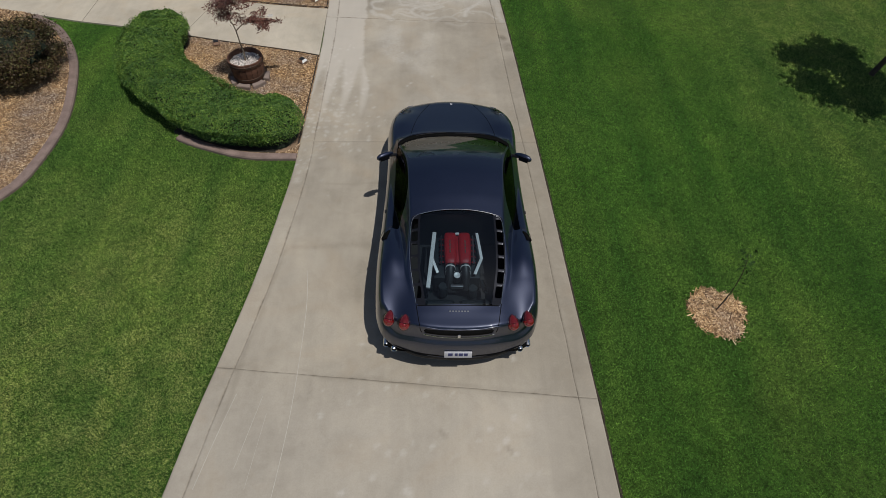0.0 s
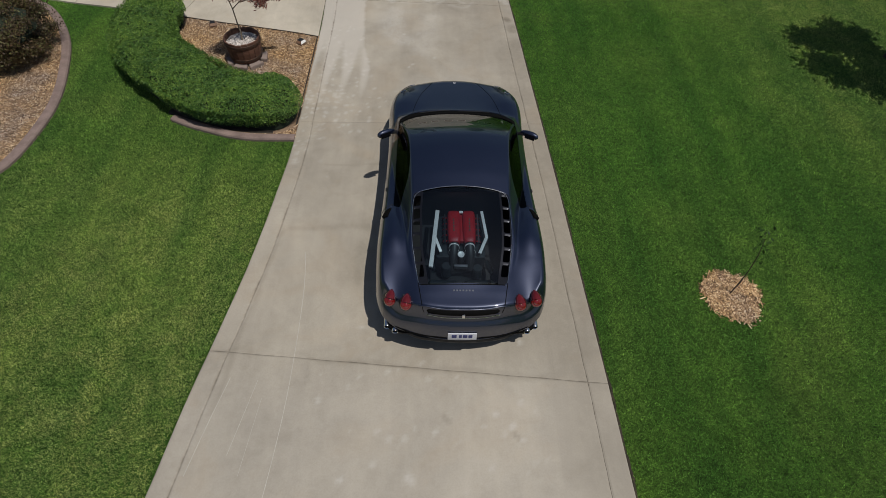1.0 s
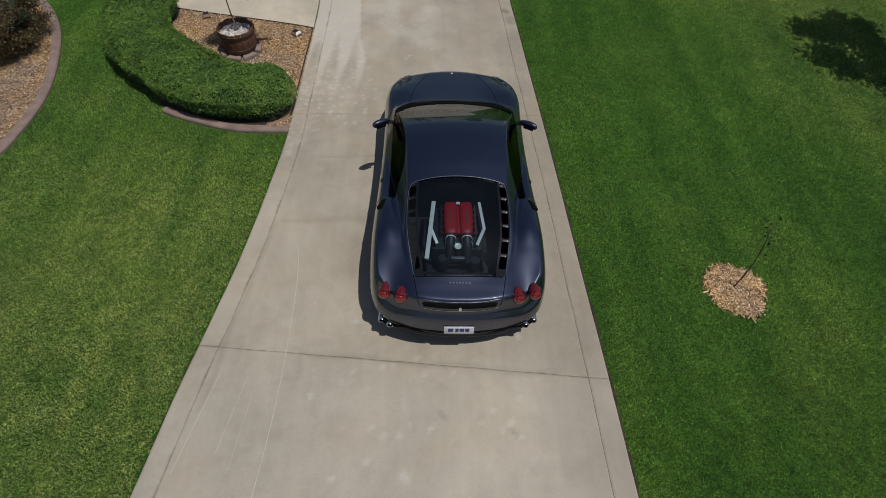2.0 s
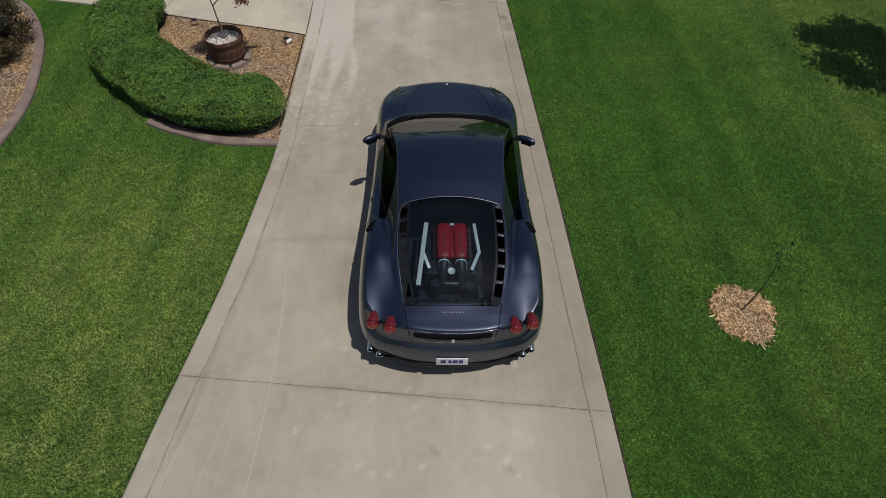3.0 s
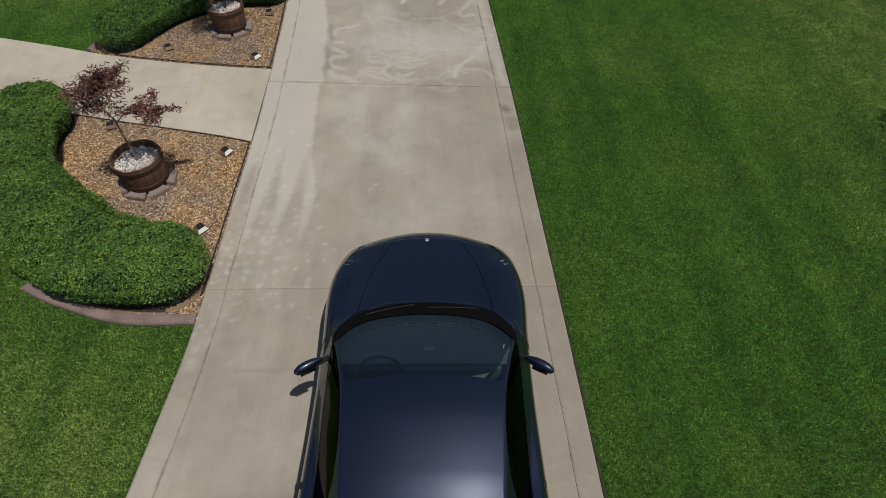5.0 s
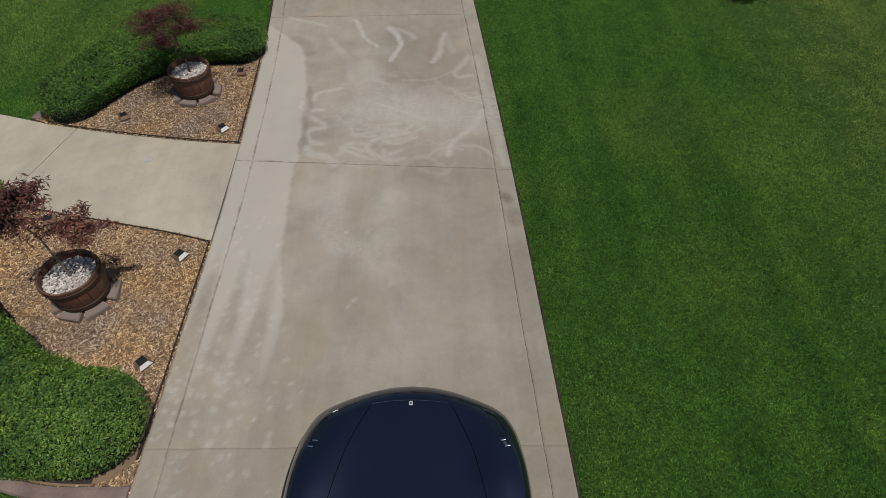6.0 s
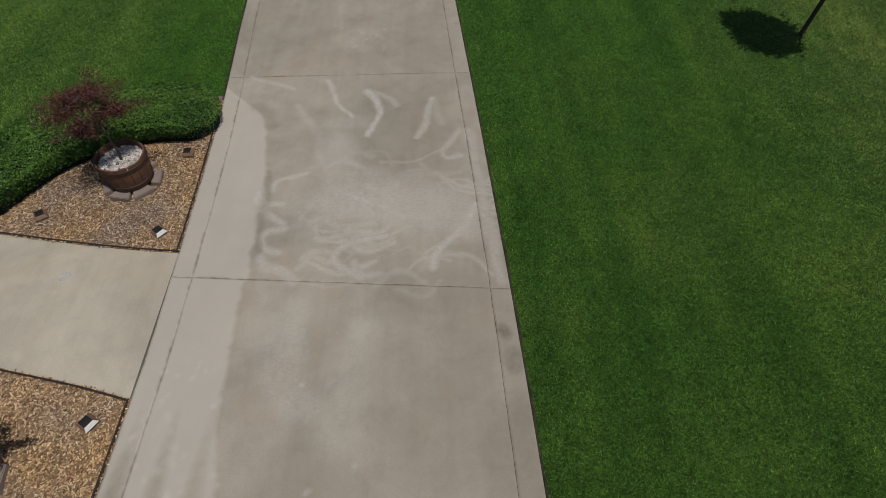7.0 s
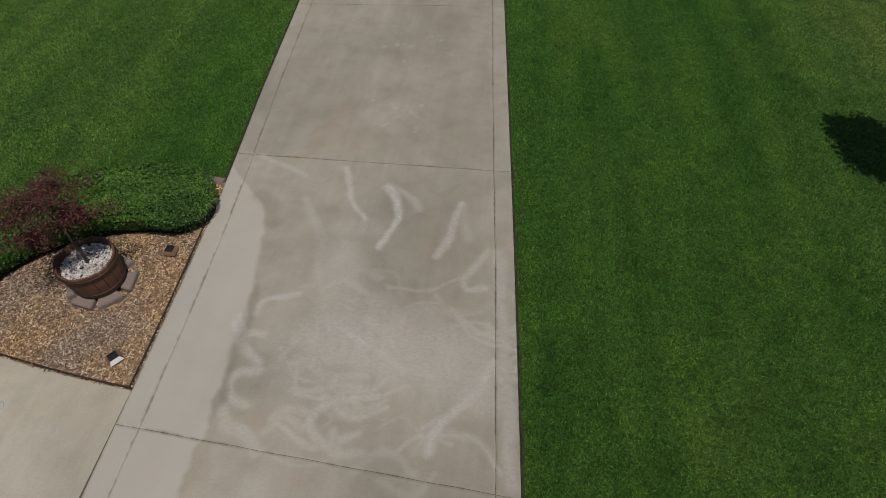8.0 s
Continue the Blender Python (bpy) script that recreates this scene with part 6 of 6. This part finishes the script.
def edging(line, label):
    ob = kerb_run("bed_edging", line, 0.022, 0.026, label, "edging")
    ob.data.materials.clear()
    ob.data.materials.append(EDGING)
    return ob


ye = np.linspace(3.75, 6.25, 30)
edging(np.c_[drive_left(ye) - 0.018, ye], "thin dark edging between mulch and driveway")
ye = np.linspace(8.02, 10.45, 30)
edging(np.c_[drive_left(ye) - 0.018, ye], "thin dark edging between far mulch bed and driveway")
edging(WALK_LOW[(WALK_LOW[:, 0] > -5.3)] - (0, 0.018), "thin dark edging between mulch and path")
edging(WALK_UP[(WALK_UP[:, 0] > -5.2)] + (0, 0.018), "thin dark edging along the far side of the path")

COVER = simple("pale_cover", (0.50, 0.48, 0.44), (0.40, 0.38, 0.35), 20, 0.7)
cover = bmesh.new()
lathe(cover, [(0.0, 0.001), (0.045, 0.001), (0.047, 0.005), (0.058, 0.005), (0.062, -0.002)], 24, pose(-3.62, 7.67, 0.0))
tagged(part("cleanout_cover", cover, COVER), "small round pale cover set in the path", "pipe cover")

sapling = tagged(new("sapling"), "bare curved sapling whip with few leaves in the mulch ring", "sapling")
sapling.location = (3.39, 0.685, -0.01)
bm = bmesh.new()
tube(bm, [(0, 0, -0.02), (0.01, 0, 0.16), (0.01, -0.005, 0.45), (-0.04, -0.02, 0.80), (-0.12, -0.045, 1.08), (-0.20, -0.065, 1.25)], [0.009, 0.007, 0.006, 0.005, 0.003, 0.002], 6)
part("stem", bm, BARK, sapling)
bm = bmesh.new()
tube(bm, [(0.012, 0.0, 0.14), (0.035, 0.01, 0.20), (0.04, 0.02, 0.26)], [0.008, 0.006, 0.004], 6)
part("stub", bm, BARK, sapling)
rng = np.random.default_rng(8)
lp = np.array([(-0.04, -0.02, 0.80), (-0.10, -0.04, 1.0), (-0.16, -0.06, 1.15), (-0.20, -0.065, 1.25), (-0.23, -0.07, 1.27), (-0.18, -0.05, 1.2)])
lp = np.repeat(lp, 4, 0) + rng.normal(0, 0.05, (24, 3))
part("leaves", leaf_mesh("leaves", lp, 0.035, 8), TREE_LEAF, sapling)


# ---------------------------------------------------------------- mulch chips and grass
def chips(name, poly, density, seed, label, avoid=(), z=0.002, long=1.0, loose=0.0):
    """Loose wood chips lying in a bed."""
    rng = np.random.default_rng(seed)
    p = np.asarray(poly)
    lo, hi = np.maximum(p.min(0), (-10.2, -2.5)), p.max(0)
    n = int(density * np.prod(hi - lo))
    c = rng.uniform(lo, hi, (n, 2))
    ok = inside(p, c[:, 0], c[:, 1])
    for line, half in avoid:
        ok &= dist_to(line, c[:, 0], c[:, 1]) > half
    c = c[ok]
    n = len(c)
    c = c + loose * rng.normal(0, 1, (n, 2)) * (rng.random((n, 1)) < 0.35)
    dims = np.c_[(0.007 + 0.022 * rng.random(n) ** 2) * long, rng.uniform(0.003, 0.007, n), rng.uniform(0.0015, 0.004, n)]
    cube = np.array([(-1, -1, -1), (1, -0.7, -1), (0.9, 1, -1), (-1, 0.8, -1), (-0.9, -1, 1), (1, -0.8, 1), (1, 0.9, 1), (-1, 1, 1)], float)
    v = cube[None] * dims[:, None]
    tilt = rng.normal(0, 0.28, n)
    a = rng.uniform(0, 2 * math.pi, n)
    ct, st = np.cos(tilt)[:, None], np.sin(tilt)[:, None]
    v = np.stack([v[..., 0] * ct - v[..., 2] * st, v[..., 1], v[..., 0] * st + v[..., 2] * ct], -1)
    ca, sa = np.cos(a)[:, None], np.sin(a)[:, None]
    v = np.stack([v[..., 0] * ca - v[..., 1] * sa, v[..., 0] * sa + v[..., 1] * ca, v[..., 2]], -1)
    v += np.c_[c, rng.uniform(z, z + 0.014, n)][:, None]
    q = np.array([(4, 5, 6, 7), (0, 1, 5, 4), (2, 3, 7, 6)])
    f = (q[None] + 8 * np.arange(n)[:, None, None]).reshape(-1, 4)
    ob = part(name, mesh_np(name, v.reshape(-1, 3), f), CHIP)
    return tagged(ob, label, "wood chips", kind="stuff")


m_, n_, b_ = nodes_of("wood_chip")
col_ = ramp(n_, rnd_island(n_), [(0.0, (0.10, 0.064, 0.044)), (0.35, (0.28, 0.185, 0.115)), (0.75, (0.49, 0.355, 0.225)), (1.0, (0.74, 0.63, 0.49))])
col_ = mixc(n_, 0.8, col_, ramp(n_, noise_node(n_, 1.1, 4), [(0.35, (0.78, 0.80, 0.90)), (0.65, (1.36, 1.16, 0.74))]), "MULTIPLY")
n_.links.new(col_, b_.inputs["Base Color"])
b_.inputs["Roughness"].default_value = 0.85
CHIP = m_
chips("wood_chips", BED_1, 5200, 41, "loose tan wood chips in the hedge bed", ((HEDGE_1, 0.46), (KERB_1[KERB_1[:, 0] < -3.6] + (0.09, 0.13), 0.27)))
chips("wood_chips", BED_2, 5200, 42, "loose tan wood chips in the far bed", ((HEDGE_2, 0.32),))
chips("wood_chips", BED_3, 4600, 43, "loose pale wood chips in the shrub bed")
chips("wood_chips", RING * 0.90 + (0.339, 0.065), 9000, 44, "loose pale wood chips round the sapling", (), -0.030, 1.6, 0.035)


def grass(count, lo, hi, seed, high=0.026, wide=0.0027, fade=0.0):
    """Mown grass: single tapering blades over the lawn near the walk."""
    rng = np.random.default_rng(seed)
    c = rng.uniform(lo, hi, (count, 2))
    if fade:                                             # thins out towards the far edge
        c = c[rng.random(count) < soft(0.0, fade, np.minimum(hi[1] - c[:, 1], 0.7 * fade + c[:, 0] - lo[0]))]
    c = c[on_lawn(c[:, 0], c[:, 1])]
    n = len(c)
    patch = 0.5 + 0.5 * lumps(c[:, 0], c[:, 1], 0 * c[:, 0], 1.7)
    a = rng.uniform(0, 2 * math.pi, n)
    h = high * rng.uniform(0.55, 1.25, n) * (0.85 + 0.3 * patch)
    w = wide * rng.uniform(0.7, 1.4, n)
    lean = rng.normal(0, 0.55, (n, 2)) * h[:, None]
    side = np.c_[np.cos(a), np.sin(a)] * w[:, None]
    v = np.empty((n, 3, 3), np.float32)
    v[:, 0, :2], v[:, 1, :2], v[:, 2, :2] = c - side, c + side, c + lean
    v[:, 0, 2] = v[:, 1, 2] = -0.036
    v[:, 2, 2] = -0.036 + h
    me = mesh_np("grass", v.reshape(-1, 3), np.arange(3 * n).reshape(n, 3))
    # dry patches; the wide right-hand term also puts regional brightness into the colour
    dry_lift = 0.20 * soft(-2.3, -3.0, c[:, 0]) * soft(8.5, 5.0, c[:, 1]) + 0.78 * np.exp(-((c[:, 0] + 4.8) / 2.8) ** 2 - ((c[:, 1] + 0.5) / 2.5) ** 2) + 0.35 * soft(1.0, 0.0, abs(c[:, 0] - drive_left(c[:, 1]))) * soft(4.0, 2.5, c[:, 1]) + 0.9 * soft(4.0, 7.5, c[:, 0]) * soft(1.0, 5.0, c[:, 1]) + 0.40 * soft(-3.5, -5.0, c[:, 0]) * soft(8.5, 10.5, c[:, 1]) + 0.38 * soft(1.3, 0.1, c[:, 0] - drive_right(c[:, 1])) * soft(7.0, 4.0, c[:, 1]) * (0.5 + 0.5 * lumps(c[:, 0], c[:, 1], 0 * c[:, 0], 2.6)) + 0.25 * np.exp(-((c[:, 0] - 4.0) / 1.2) ** 2 - ((c[:, 1] - 1.0) / 1.5) ** 2)
    me.attributes.new("dry_lift", "FLOAT", "POINT").data.foreach_set("value", np.repeat(np.clip(dry_lift, 0, 1), 3).astype(np.float32))
    # lighter regions of lawn: brightness painted into the blades
    bright_lift = soft(1.4, 2.6, c[:, 0]) * soft(6.2, 3.8, c[:, 1]) * soft(-1.2, 0.6, c[:, 1]) * (0.75 + 0.5 * patch) + 0.35 * soft(9.0, 11.5, c[:, 1]) + 0.55 * soft(3.6, 6.2, c[:, 0]) * soft(3.5, 5.5, c[:, 1])
    me.attributes.new("bright_lift", "FLOAT", "POINT").data.foreach_set("value", np.repeat(np.clip(bright_lift, 0, 1), 3).astype(np.float32))
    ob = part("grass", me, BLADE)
    return tagged(ob, "short mown green grass blades", "grass", kind="stuff")


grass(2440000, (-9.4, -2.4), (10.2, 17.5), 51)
grass(300000, (-6.4, -2.4), (-1.6, 3.6), 52, 0.021, 0.0022, 2.2)      # extra short blades by the drive, covering the dark ground to lighten it
